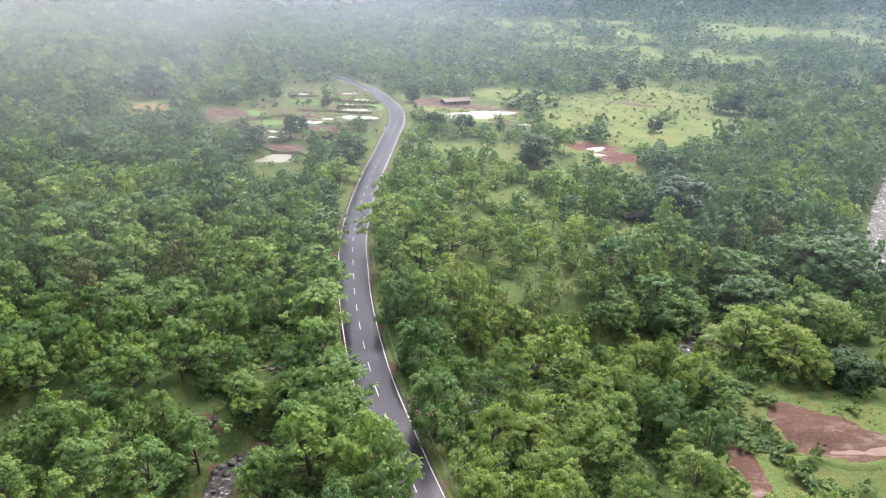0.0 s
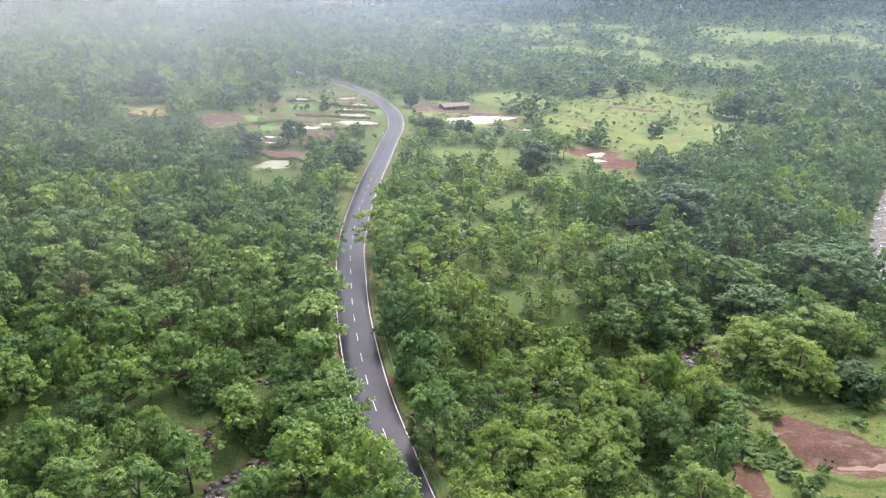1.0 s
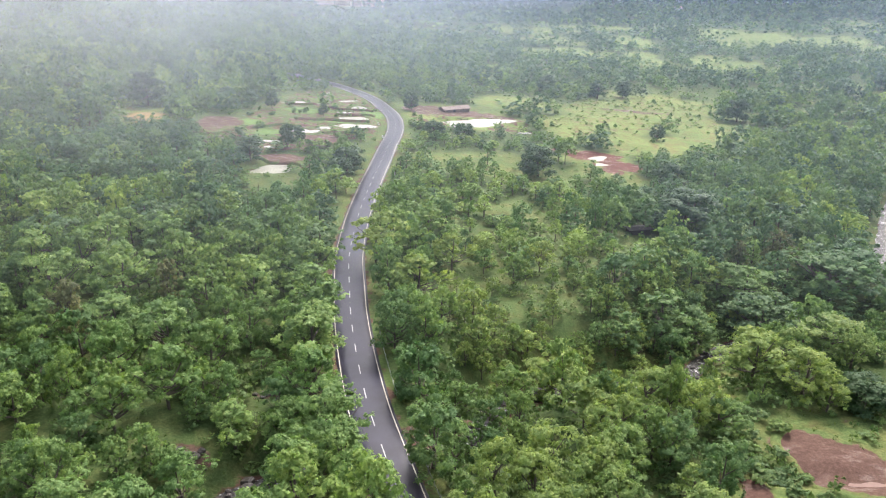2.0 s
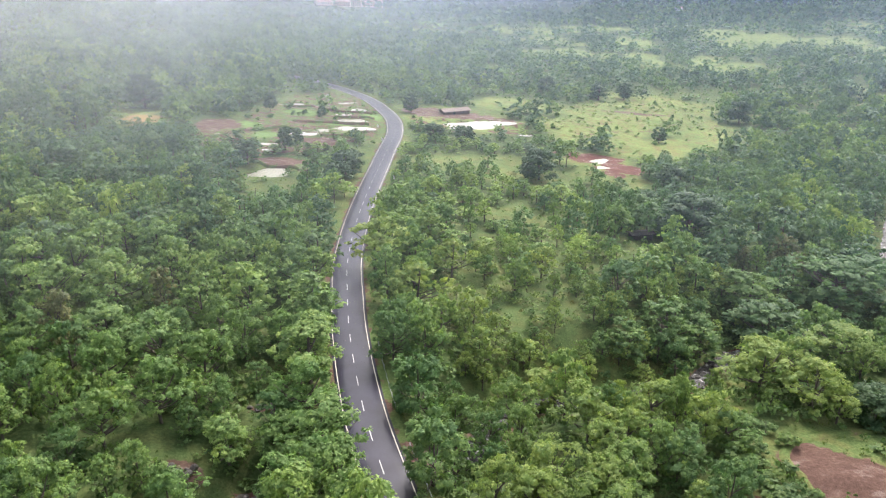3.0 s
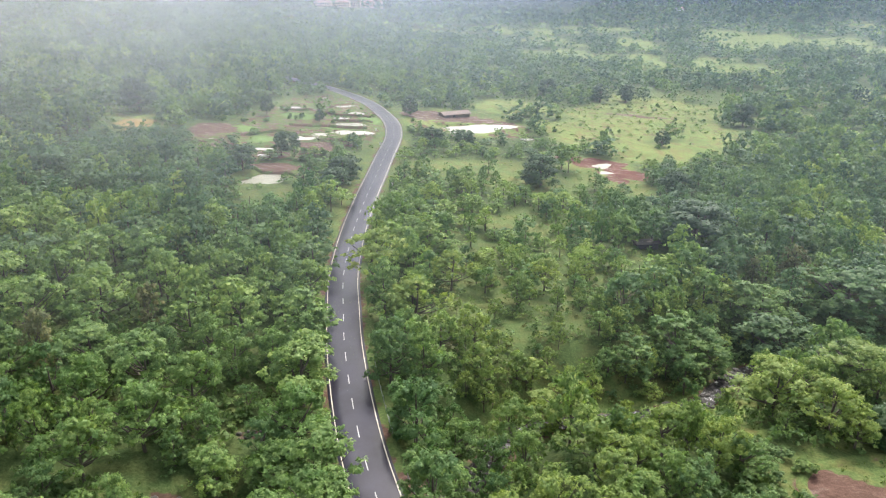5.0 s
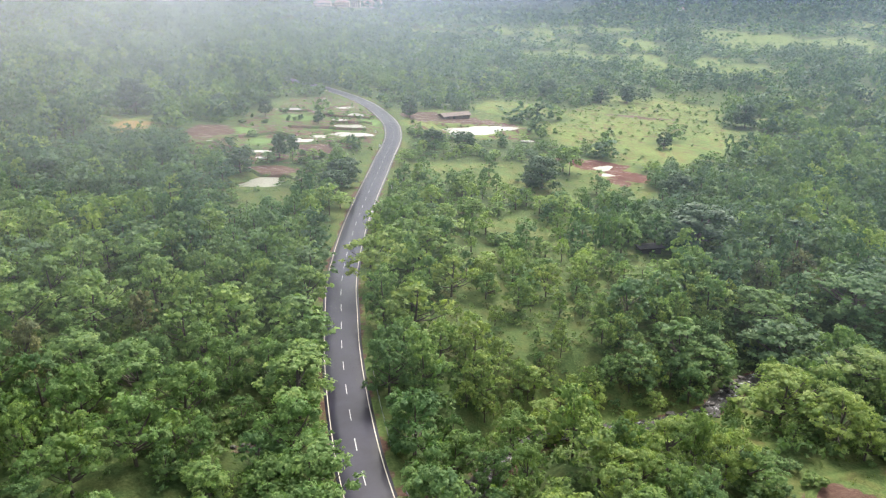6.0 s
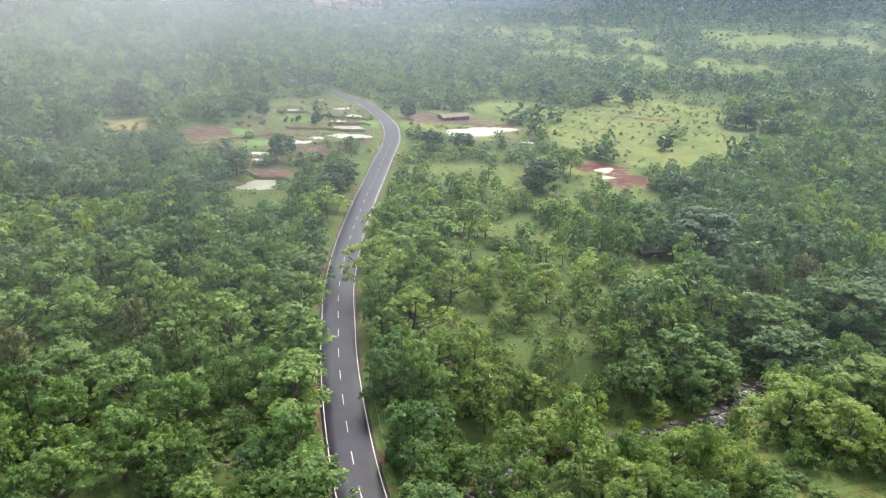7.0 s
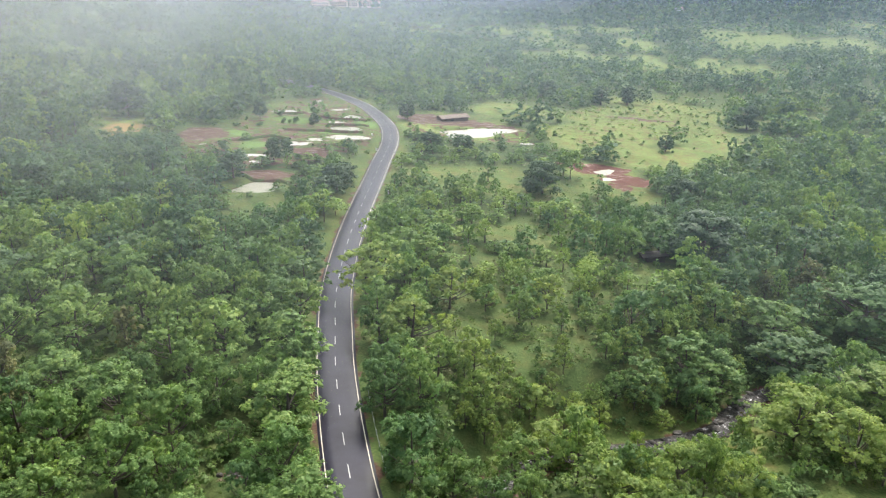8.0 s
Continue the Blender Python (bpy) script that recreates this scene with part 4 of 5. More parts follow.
def join_trees(name, places, pattern, label, category, mat, seed, low, high):
    """Many far trees in one mesh: copies of a few crowns, turned and scaled."""
    r = np.random.default_rng(seed)
    vs, qs, tones, base = [], [], [], 0
    zs = land(places[:, 0], places[:, 1])
    tall = growth(places[:, 0], places[:, 1])
    for (x, y), z, g in zip(places, zs, tall):
        v, q = pattern[int(r.integers(0, len(pattern)))]
        a, k, kz = r.uniform(0, 6.28), r.uniform(low, high) * (0.4 + 0.6 * g), r.uniform(low, high) * g
        c, s = math.cos(a) * k, math.sin(a) * k
        w = np.empty_like(v)
        w[:, 0], w[:, 1], w[:, 2] = v[:, 0] * c - v[:, 1] * s + x, v[:, 0] * s + v[:, 1] * c + y, v[:, 2] * kz + z
        vs.append(w), qs.append(q + base)
        tones.append(np.full(len(v), r.normal() * 0.6, np.float32))
        base += len(v)
    me = mesh_of(name, np.vstack(vs), np.vstack(qs), mat)
    me.attributes.new("tuft", "FLOAT", "POINT").data.foreach_set("value", np.concatenate(tones))
    return tagged(new(name, me), label, category, kind="stuff")


def patterns(form, count, length, width, R, H):
    out = []
    for k in range(6):
        v, q, c, tone = crown_arrays(90 + k, form, count, length, width, R, H)
        out.append((v, q))
    return out


# nearest forest: each tree a thing
near = scatter(64, 168, 5.0, 3)
near = near[(near[:, 0] < -8) | (rng.uniform(size=len(near)) < np.where(near[:, 1] < 132, 0.42, 0.62))]      # thinner east of the road
near_kind = np.where(0.5 + 0.5 * waves(near[:, 0], near[:, 1], 60, 21) + rng.uniform(-0.35, 0.35, len(near)) + np.where((near[:, 0] > 30) & (near[:, 1] > 125), 0.25, 0) - np.where((near[:, 0] > 4) & (near[:, 1] < 125), 0.25, 0) + np.where((near[:, 0] < -50) & (near[:, 1] > 100), 0.2, 0) > 0.66, "wood", "teak")
near_growth = growth(near[:, 0], near[:, 1])
for (x, y), form, g in zip(near, near_kind, near_growth):
    k = rng.uniform(0.55, 1.2) if rng.uniform() < 0.75 else rng.uniform(0.4, 0.7)
    if form == "teak" and x > 4 and y < 140:
        form = "young_teak"
    radius = 3.7 * k * (0.4 + 0.6 * g) * rng.uniform(0.85, 1.15)
    plant(form, x, y, 9.0 * k * g * rng.uniform(0.9, 1.15), radius, rng.uniform(0, 6.28), 0 if y < 104 and radius > 2.6 else 1, int(rng.integers(0, 7)))


# saplings down the stream's valley and over the clearing
sap = np.random.default_rng(47)
grown = 0
while grown < 84:
    x, y = sap.uniform(2, 66), sap.uniform(108, 178)
    if x > 22 + 0.62 * (y - 90) or room_for_trees(np.array([x]), np.array([y]))[0] < 0.2 or float(away(STREAM_LINE, x, y)[0][0]) < 3.0:
        continue
    if np.hypot(STANDING[:, 0] - x, STANDING[:, 1] - y).min() < 2.4:
        continue
    plant("young_teak", x, y, sap.uniform(3.6, 6.8), sap.uniform(1.3, 2.3), sap.uniform(0, 6.28), 1, grown, "slender pale green sapling among grass and scrub")
    grown += 1


def stems(name, places, seed, label):
    """Bare lower trunks of the trees in a joined wood."""
    r = np.random.default_rng(seed)
    one = tube([(0, 0, -0.5), (0.1, 0, 2.5), (0, 0.1, 6.0)], (0.22, 0.17, 0.09), 4)
    join_trees(name, places, [one], label, "trunks", BARK, seed, 0.8, 1.1)


mid = scatter(168, 300, 5.6, 4)
beyond = scatter(300, 470, 6.2, 5)
far = scatter(470, 760, 8.0, 6)
farthest = scatter(760, 1500, 12.5, 7)
distant = scatter(1500, 2700, 34.0, 8)
kind = 0.5 * waves(mid[:, 0], mid[:, 1], 70, 22) + rng.uniform(-0.6, 0.6, len(mid)) + np.where(mid[:, 0] > 40, -0.4, 0.05) + np.where(mid[:, 0] < -35, -0.5, 0)
lot = kind > 0
join_trees("woodland", mid[lot], patterns("teak", 580, 0.82, 0.60, 3.9, 9.0), "stand of yellow-green trees on the valley side", "woodland", TEAK_LEAF, 31, 0.5, 1.22)
shade = (~lot) & (rng.uniform(size=len(mid)) < np.where(mid[:, 0] < -80, 0.75, np.where(mid[:, 0] < -50, 0.5, np.where(mid[:, 0] > 55, 0.48, 0.12))))
join_trees("woodland", mid[shade], patterns("wood", 580, 0.84, 0.62, 4.2, 9.2), "darker green trees in the thick of the forest", "woodland", SHADE_LEAF, 42, 0.6, 1.3)
lot = lot | shade
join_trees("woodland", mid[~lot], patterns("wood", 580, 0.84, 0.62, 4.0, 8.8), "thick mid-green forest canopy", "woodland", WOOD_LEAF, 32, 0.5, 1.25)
stems("trunks", mid, 41, "thin dark trunks under the canopy")
kind = 0.5 * waves(beyond[:, 0], beyond[:, 1], 90, 23) + rng.uniform(-0.6, 0.6, len(beyond)) + np.where(beyond[:, 0] < -40, -0.5, np.where(beyond[:, 0] > 110, -0.25, 0))
lot = kind > 0.1
join_trees("woodland", beyond[lot], patterns("teak", 180, 1.45, 1.05, 4.1, 8.6), "far yellow-green trees round the fields", "woodland", TEAK_LEAF, 37, 0.6, 1.15)
shade = (~lot) & (rng.uniform(size=len(beyond)) < np.where(beyond[:, 0] < -40, 0.45, 0.4))
join_trees("woodland", beyond[shade], patterns("wood", 190, 1.45, 1.1, 4.2, 8.8), "far darker green trees", "woodland", SHADE_LEAF, 43, 0.6, 1.4)
lot = lot | shade
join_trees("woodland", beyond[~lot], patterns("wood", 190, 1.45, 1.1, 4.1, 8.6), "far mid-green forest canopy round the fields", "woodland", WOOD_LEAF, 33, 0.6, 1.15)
dark = waves(far[:, 0], far[:, 1], 55, 24) + rng.uniform(-0.5, 0.5, len(far)) > np.where(far[:, 0] > 60, -0.25, 0.05)
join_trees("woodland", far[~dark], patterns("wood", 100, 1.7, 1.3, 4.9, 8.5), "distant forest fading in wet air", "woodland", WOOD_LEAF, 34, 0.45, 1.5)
join_trees("woodland", far[dark], patterns("wood", 100, 1.7, 1.3, 5.2, 9.5), "distant darker trees in clumps", "woodland", SHADE_LEAF, 44, 0.6, 1.7)
dark = waves(farthest[:, 0], farthest[:, 1], 90, 25) + rng.uniform(-0.4, 0.4, len(farthest)) > np.where(farthest[:, 0] > 60, -0.3, 0.0)
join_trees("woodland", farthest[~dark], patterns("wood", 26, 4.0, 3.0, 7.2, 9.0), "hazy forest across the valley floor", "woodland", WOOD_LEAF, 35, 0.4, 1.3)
join_trees("woodland", farthest[dark], patterns("wood", 26, 4.0, 3.0, 7.2, 11.0), "hazy darker forest across the valley floor", "woodland", SHADE_LEAF, 45, 0.6, 1.6)
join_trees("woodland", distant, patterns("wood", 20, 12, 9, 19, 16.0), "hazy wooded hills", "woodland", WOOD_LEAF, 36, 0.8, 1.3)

# dark groves on the valley floor: x, y, half width, height
for x, y, rx, tall in ((143, 788, 24, 15), (244, 823, 15, 22), (278, 663, 18, 14), (321, 667, 20, 13), (89, 886, 17, 14), (36, 491, 6, 10), (175, 562, 6, 11), (203, 543, 6, 11), (115, 473, 6, 11), (239, 451, 7, 9), (294, 519, 7, 10)):
    r = np.random.default_rng(int(x + y))
    count = int(5 + rx * 0.9)
    q = np.column_stack([x + r.uniform(-rx, rx, count), y + r.uniform(-0.6, 0.6, count) * rx])
    join_trees("grove", q, patterns("mango", 110, 0.12 * tall, 0.09 * tall, 0.45 * tall, 1.5 * tall), "dark grove of tall trees between the fields", "grove", SHADE_LEAF if rx > 10 else DARK_LEAF, int(x), 0.75, 1.1)

# hedge lines and lone trees in the far fields
r = np.random.default_rng(93)
q = []
for i, (cx, cy, rx, ry) in enumerate(FAR_FIELDS):
    for y in np.arange(cy - ry, cy + ry, 46.0):
        y = y + r.uniform(-7, 7)
        x0, run = cx + r.uniform(-rx, rx), r.uniform(0.3, 1.0) * rx
        n = int(run / 4.6)
        xs = x0 + np.linspace(-run / 2, run / 2, n) + r.uniform(-1.5, 1.5, n)
        q.append(np.column_stack([xs, y + 0.12 * (xs - x0) + r.uniform(-1.5, 1.5, n)]))
    n = int(rx * ry / 300)
    q.append(np.column_stack([cx + r.uniform(-rx, rx, n), cy + r.uniform(-ry, ry, n)]))
q = np.vstack(q)
q = q[far_fields(q[:, 0], q[:, 1]) > 0.5]
join_trees("field_trees", q, patterns("mango", 24, 1.5, 1.1, 2.0, 4.6), "hedges and lone trees between far fields", "trees", SHADE_LEAF, 94, 0.5, 1.5)

# the same forest under and behind the camera, thinner
r = np.random.default_rng(19)
behind = np.column_stack([r.uniform(-130, 130, 420), r.uniform(-120, 60, 420)])
behind = behind[r.uniform(size=len(behind)) < room_for_trees(behind[:, 0], behind[:, 1])]
join_trees("woodland", behind, patterns("teak", 150, 1.5, 1.1, 4.2, 9.0), "yellow-green forest either side of the road", "woodland", TEAK_LEAF, 38, 0.6, 1.2)

# undergrowth: low scrub between the trees, thinner on open ground
def scrub(name, y0, y1, gap, seed, pattern, label, thin, low, high, leaf=BUSH_LEAF, within=None):
    r = np.random.default_rng(seed)
    q = []
    ys = np.arange(y0, y1, gap)
    for y in ys:
        half = 0.66 * y + 20
        xs = np.arange(-half, half, gap)
        q.append(np.column_stack([xs, np.full(len(xs), y)]))
    q = np.vstack(q)
    q = q + r.uniform(-0.5, 0.5, q.shape) * gap
    keep = np.maximum(room_for_trees(q[:, 0], q[:, 1]), thin) * smooth(-0.75, 0.2, waves(q[:, 0], q[:, 1], 17, seed))
    for i, (cx, cy, rx, ry, rr) in enumerate(SOILS):
        keep *= 1 - smooth(-0.15, 0.0, blob(q[:, 0], q[:, 1], cx, cy, rx, ry, i + 20))
    for i, (cx, cy, rx, ry) in enumerate(PONDS):
        keep *= 1 - smooth(-1.4, -0.6, blob(q[:, 0], q[:, 1], cx, cy, rx, ry, i, SHORE) * min(rx, ry))
    keep *= smooth(5.0, 6.5, away(ROAD_LINE, q[:, 0], q[:, 1])[0]) * smooth(2.2, 3.4, away(STREAM_LINE, q[:, 0], q[:, 1])[0])
    keep *= smooth(20, 23, away(RIVER_LINE, q[:, 0], q[:, 1])[0])
    if within:
        keep *= smooth(-0.3, 0.2, blob(q[:, 0], q[:, 1], *within, seed))
    q = q[r.uniform(size=len(q)) < keep]
    join_trees(name, q, pattern, label, "undergrowth", leaf, seed, low, high)


scrub("undergrowth", 66, 175, 1.9, 61, patterns("bush", 46, 0.55, 0.42, 1.2, 2.2), "low green scrub and saplings under the trees", 0.3, 0.45, 1.6)
scrub("undergrowth", 175, 320, 2.8, 62, patterns("bush", 18, 0.95, 0.72, 1.4, 2.2), "green scrub under the farther trees", 0.32, 0.4, 1.4)
scrub("undergrowth", 320, 520, 4.2, 63, patterns("bush", 9, 1.5, 1.1, 1.6, 1.9), "scattered scrub round the fields", 0.12, 0.5, 1.3)


scrub("undergrowth", 118, 215, 3.0, 64, patterns("bush", 60, 0.5, 0.36, 1.5, 2.6), "dull olive-brown shrubs in a clearing", 0.55, 0.5, 1.3, SERE_LEAF, (24, 160, 26, 34))
scrub("undergrowth", 112, 165, 2.5, 65, patterns("bush", 70, 0.46, 0.34, 1.6, 3.0), "pale green shrubs along the stream's valley", 0.75, 0.5, 1.35, MEADOW_LEAF, (36, 138, 30, 20))


def tufts():
    """Coarse grass standing in tufts on the more open forest floor."""
    r = np.random.default_rng(88)
    pattern = []
    for k in range(8):
        v = []
        for b in range(7):
            a, lean, h = r.uniform(0, 6.28), r.uniform(0.1, 0.5), r.uniform(0.3, 0.75)
            x, y = r.uniform(-0.35, 0.35), r.uniform(-0.35, 0.35)
            v += [(x - 0.09 * math.sin(a), y + 0.09 * math.cos(a), -0.05), (x + 0.09 * math.sin(a), y - 0.09 * math.cos(a), -0.05), (x + lean * math.cos(a), y + lean * math.sin(a), h)]
        pattern.append((np.array(v), np.arange(len(v)).reshape(-1, 3)))
    q = []
    for y in np.arange(66, 265, 1.25):
        xs = np.arange(-0.62 * y - 15, 0.62 * y + 15, 1.25)
        q.append(np.column_stack([xs, np.full(len(xs), y)]))
    q = np.vstack(q)
    q = q + r.uniform(-0.6, 0.6, q.shape)
    keep = np.clip(1.0 - 0.85 * room_for_trees(q[:, 0], q[:, 1]), 0.10, 0.62) * smooth(-0.6, 0.4, waves(q[:, 0], q[:, 1], 9, 12))
    for i, (cx, cy, rx, ry, rr) in enumerate(SOILS):
        keep *= 1 - smooth(-0.1, 0.1, blob(q[:, 0], q[:, 1], cx, cy, rx, ry, i + 20))
    for i, (cx, cy, rx, ry) in enumerate(PONDS):
        keep *= 1 - smooth(-0.8, -0.2, blob(q[:, 0], q[:, 1], cx, cy, rx, ry, i, SHORE) * min(rx, ry))
    keep *= smooth(4.4, 5.2, away(ROAD_LINE, q[:, 0], q[:, 1])[0]) * smooth(2.0, 3.0, away(STREAM_LINE, q[:, 0], q[:, 1])[0]) * smooth(20, 23, away(RIVER_LINE, q[:, 0], q[:, 1])[0])
    q = q[r.uniform(size=len(q)) < keep]
    join_trees("grass", q, pattern, "coarse olive-green grass in tufts", "grass", GRASS_BLADE, 89, 0.4, 0.85)


tufts()


def reeds():
    """Rushes and weeds along the shores of the flooded fields, and on their bunds."""
    r = np.random.default_rng(51)
    q = []
    for i, (px, py, rx, ry) in enumerate(PONDS):
        if i in (15, 16, 19):      # bare red mud
            continue
        n = int(4 * (rx + ry))
        a = r.uniform(0, 6.28, n)
        k = 1 + SHORE * (0.5 * np.sin(2 * a + i * 1.7) + 0.35 * np.sin(3 * a + i * 2.9) + 0.25 * np.sin(5 * a + i * 4.1))
        k = k * r.uniform(0.86, 1.25, n)
        keep = waves(px + 9 * np.cos(a), py + 9 * np.sin(a), 11, 30 + i) > -0.15
        q.append(np.column_stack([px + rx * k * np.cos(a), py + ry * k * np.sin(a)])[keep])
    join_trees("reeds", np.vstack(q), patterns("bush", 12, 0.6, 0.32, 0.6, 1.1), "green reeds and weeds at the water's edge", "reeds", BUSH_LEAF, 52, 0.6, 1.5)


reeds()

# bushes dotted over the meadow, each a thing
r = np.random.default_rng(77)
dots = 0
while dots < 280:
    x, y = r.uniform(35, 150), r.uniform(305, 495)
    inside = max(float(blob(x, y, cx, cy, rx, ry, i)) for i, (cx, cy, rx, ry, how) in enumerate(OPEN[:4]))
    if inside < 0.03 or max(float(blob(x, y, cx, cy, rx, ry, i + 20)) for i, (cx, cy, rx, ry, rr) in enumerate(SOILS)) > -0.2:
        continue
    if float(blob(x, y, 100, 342, 22, 26)) > 0 and r.uniform() < 0.8:      # the meadow's front is nearly clear of them
        continue
    k = r.uniform(0.35, 1.0) * (1.6 if r.uniform() < 0.12 else 1)
    plant("meadow_bush", x, y, 1.5 * k, 1.15 * k, r.uniform(0, 6.28), 1, dots)
    dots += 1

# ---------------------------------------------------------------- bunds, guard rail, buildings, rocks
def bund(points, height=0.85, bare=0.5):
    line = spline(points, 1.2)
    zs = land(line[:, 0], line[:, 1]) + 0.05 * waves(line[:, 0], line[:, 1], 7, 3)
    me = ribbon("bund", line, zs, (-1.1, -0.45, 0, 0.45, 1.1), (-0.15, height * 0.8, height, height * 0.8, -0.15), GROUND)
    for key, v in (("soil", bare), ("red", 0.2), ("open", 0.6 - bare), ("crop", 0.0), ("straw", 0.0)):
        a = me.attributes.new(key, "FLOAT", "POINT")
        a.data.foreach_set("value", np.full(len(me.vertices), v, np.float32))
    return tagged(new("bund", me), "low earth bund with rough grass between paddies", "bund", kind="structure")


for points in (((-92, 272), (-80.8, 280), (-73, 295), (-63.4, 305.5), (-55, 304)), ((-45, 294), (-36, 303), (-29, 309)), ((-62, 256), (-56, 246.5), (-46, 245), (-42, 240)),
               ((-60, 318), (-48, 323), (-30, 323)), ((-52, 352), (-40, 351), (-31, 350)), ((-70, 350), (-58, 352), (-50, 368)), ((-46, 338), (-36, 338), (-29, 339))):
    bund(points)
bund(((78, 115.5), (65, 113), (57.5, 110.5), (52.5, 108), (50.2, 104.5), (51.0, 99), (53.4, 93.6), (58, 92.2), (66, 94.4), (80, 99)), 0.28, 0.2)


def make_guard_rail(s0, s1, side):
    """Galvanised roadside barrier: posts, and a beam with a fold along it."""
    rail = tagged(new("guard_rail"), "dull galvanised steel crash barrier beside the road", "guard rail")
    n = int((s1 - s0) / 1.5)
    profile = ((0.0, 0.46), (0.05, 0.52), (0.0, 0.58), (0.0, 0.62), (0.05, 0.68), (0.0, 0.76))
    v = [on_road(s0 + 1.5 * k, side + o, z) for k in range(n + 1) for o, z in profile]
    m = len(profile)
    part("beam", mesh_of("beam", v, [(k * m + i, k * m + i + 1, k * m + m + i + 1, k * m + m + i) for k in range(n) for i in range(m - 1)], STEEL), rail)
    bm = bmesh.new()
    box(bm, -0.06, -0.05, -0.5, 0.06, 0.05, 0.72)
    me = bm_mesh("post", bm, STEEL)
    for k in range(0, n + 1, 2):
        post = part("post", me, rail)
        post.location = on_road(s0 + 1.5 * k, side + 0.1, 0)


STEEL = plain("galvanised_steel", (0.30, 0.31, 0.31), (0.50, 0.51, 0.51), 2.0, 0.5, 0.1, 0.005, True, 0.6)
run_at = lambda y: float(RUN[int(np.argmin(np.abs(ROAD_FINE[:, 1] - y)))])
make_guard_rail(run_at(66), run_at(99), 4.6)
make_guard_rail(run_at(108), run_at(129), 4.6)


def marker_stone(x, y):
    stone = tagged(new("marker_stone"), "small whitewashed roadside marker stone in grass", "marker stone", "roadside marker stones")
    stone.location = (x, y, land(x, y))
    bm = bmesh.new()
    w, t, h, k = 0.28, 0.16, 0.75, 8
    ring = [(w * math.cos(math.pi * i / k), h + w * math.sin(math.pi * i / k)) for i in range(k + 1)]
    outline = [(-w, -0.2)] + ring[::-1] + [(w, -0.2)]
    a, b = [bm.verts.new((px, -t, pz)) for px, pz in outline], [bm.verts.new((px, t, pz)) for px, pz in outline]
    bm.faces.new(a)
    bm.faces.new(b[::-1])
    for i in range(len(a)):
        j = (i + 1) % len(a)
        bm.faces.new((a[j], a[i], b[i], b[j]))
    part("slab", bm_mesh("slab", bm, WHITEWASH), stone)
    bm = bmesh.new()
    box(bm, -0.4, -0.3, -0.2, 0.4, 0.3, 0.08)
    part("plinth", bm_mesh("plinth", bm, CONCRETE), stone)


marker_stone(-26.5, 324.4)
marker_stone(-22.8, 297.8)
marker_stone(-15.0, 240.0)


def gable_hut(name, x, y, turn, length, depth, wall_h, roof_h, wall_mat, roof_mat, label, openings):
    """A low house: four walls with door and windows, and a pitched roof with eaves."""
    hut = tagged(new(name), label, "hut")
    hut.matrix_basis = pose(x, y, land(x, y) - 0.1, 0, 0, turn)
    L, D = length / 2, depth / 2
    for x0, y0, x1, y1 in ((-L, -D, L, -D + 0.3), (-L, D - 0.3, L, D), (-L, -D + 0.3, -L + 0.3, D - 0.3), (L - 0.3, -D + 0.3, L, D - 0.3)):
        bm = bmesh.new()
        box(bm, x0, y0, -0.5, x1, y1, wall_h)
        part("wall", bm_mesh("wall", bm, wall_mat), hut)
    bm = bmesh.new()
    e = 0.7
    for sgn in (-1, 1):
        lo, hi = (D + e) * sgn, 0.0
        zlo = wall_h - roof_h * e / D
        a = [bm.verts.new(c) for c in ((-L - e, lo, zlo), (L + e, lo, zlo), (L + e, hi, wall_h + roof_h), (-L - e, hi, wall_h + roof_h))]
        b = [bm.verts.new((v.co.x, v.co.y, v.co.z + 0.16)) for v in a]
        for f in ((a[0], a[1], a[2], a[3]), (b[3], b[2], b[1], b[0]), (a[0], b[0], b[1], a[1]), (a[1], b[1], b[2], a[2]), (a[2], b[2], b[3], a[3]), (a[3], b[3], b[0], a[0])):
            bm.faces.new(f)
    bmesh.ops.recalc_face_normals(bm, faces=bm.faces)
    part("roof", bm_mesh("roof", bm, roof_mat), hut)
    for end in (-1, 1):
        bm = bmesh.new()
        xs = (end * L, end * (L - 0.3))
        a = [bm.verts.new((xs[0], -D, wall_h)), bm.verts.new((xs[0], D, wall_h)), bm.verts.new((xs[0], 0, wall_h + roof_h))]
        b = [bm.verts.new((xs[1], v.co.y, v.co.z)) for v in a]
        bm.faces.new(a), bm.faces.new(b[::-1])
        for i in range(3):
            bm.faces.new((a[i], b[i], b[(i + 1) % 3], a[(i + 1) % 3]))
        bmesh.ops.recalc_face_normals(bm, faces=bm.faces)
        part("gable", bm_mesh("gable", bm, wall_mat), hut)
    for kind, cx, w, z0, z1 in openings:
        bm = bmesh.new()
        box(bm, cx - w / 2, -D - 0.05, z0, cx + w / 2, -D + 0.02, z1)
        part(kind, bm_mesh(kind, bm, GLASS_DARK), hut)
    return hut


gable_hut("long_hut", 5.9, 371.8, 26, 13.0, 6.0, 1.7, 0.9, MUD_WALL, THATCH, "long low mud-walled hut with a weathered pinkish tile roof",
          (("door", -1.5, 1.1, 0.1, 1.8), ("window", 3.2, 0.9, 0.9, 1.6), ("window", -4.6, 0.9, 0.9, 1.6)))
gable_hut("stone_hut", 53.0, 203.0, 12, 5.6, 3.0, 1.7, 0.3, ROCK, SLATE, "small dark stone hut with a low dark roof among trees", (("door", 0.6, 0.9, 0.1, 1.5),))


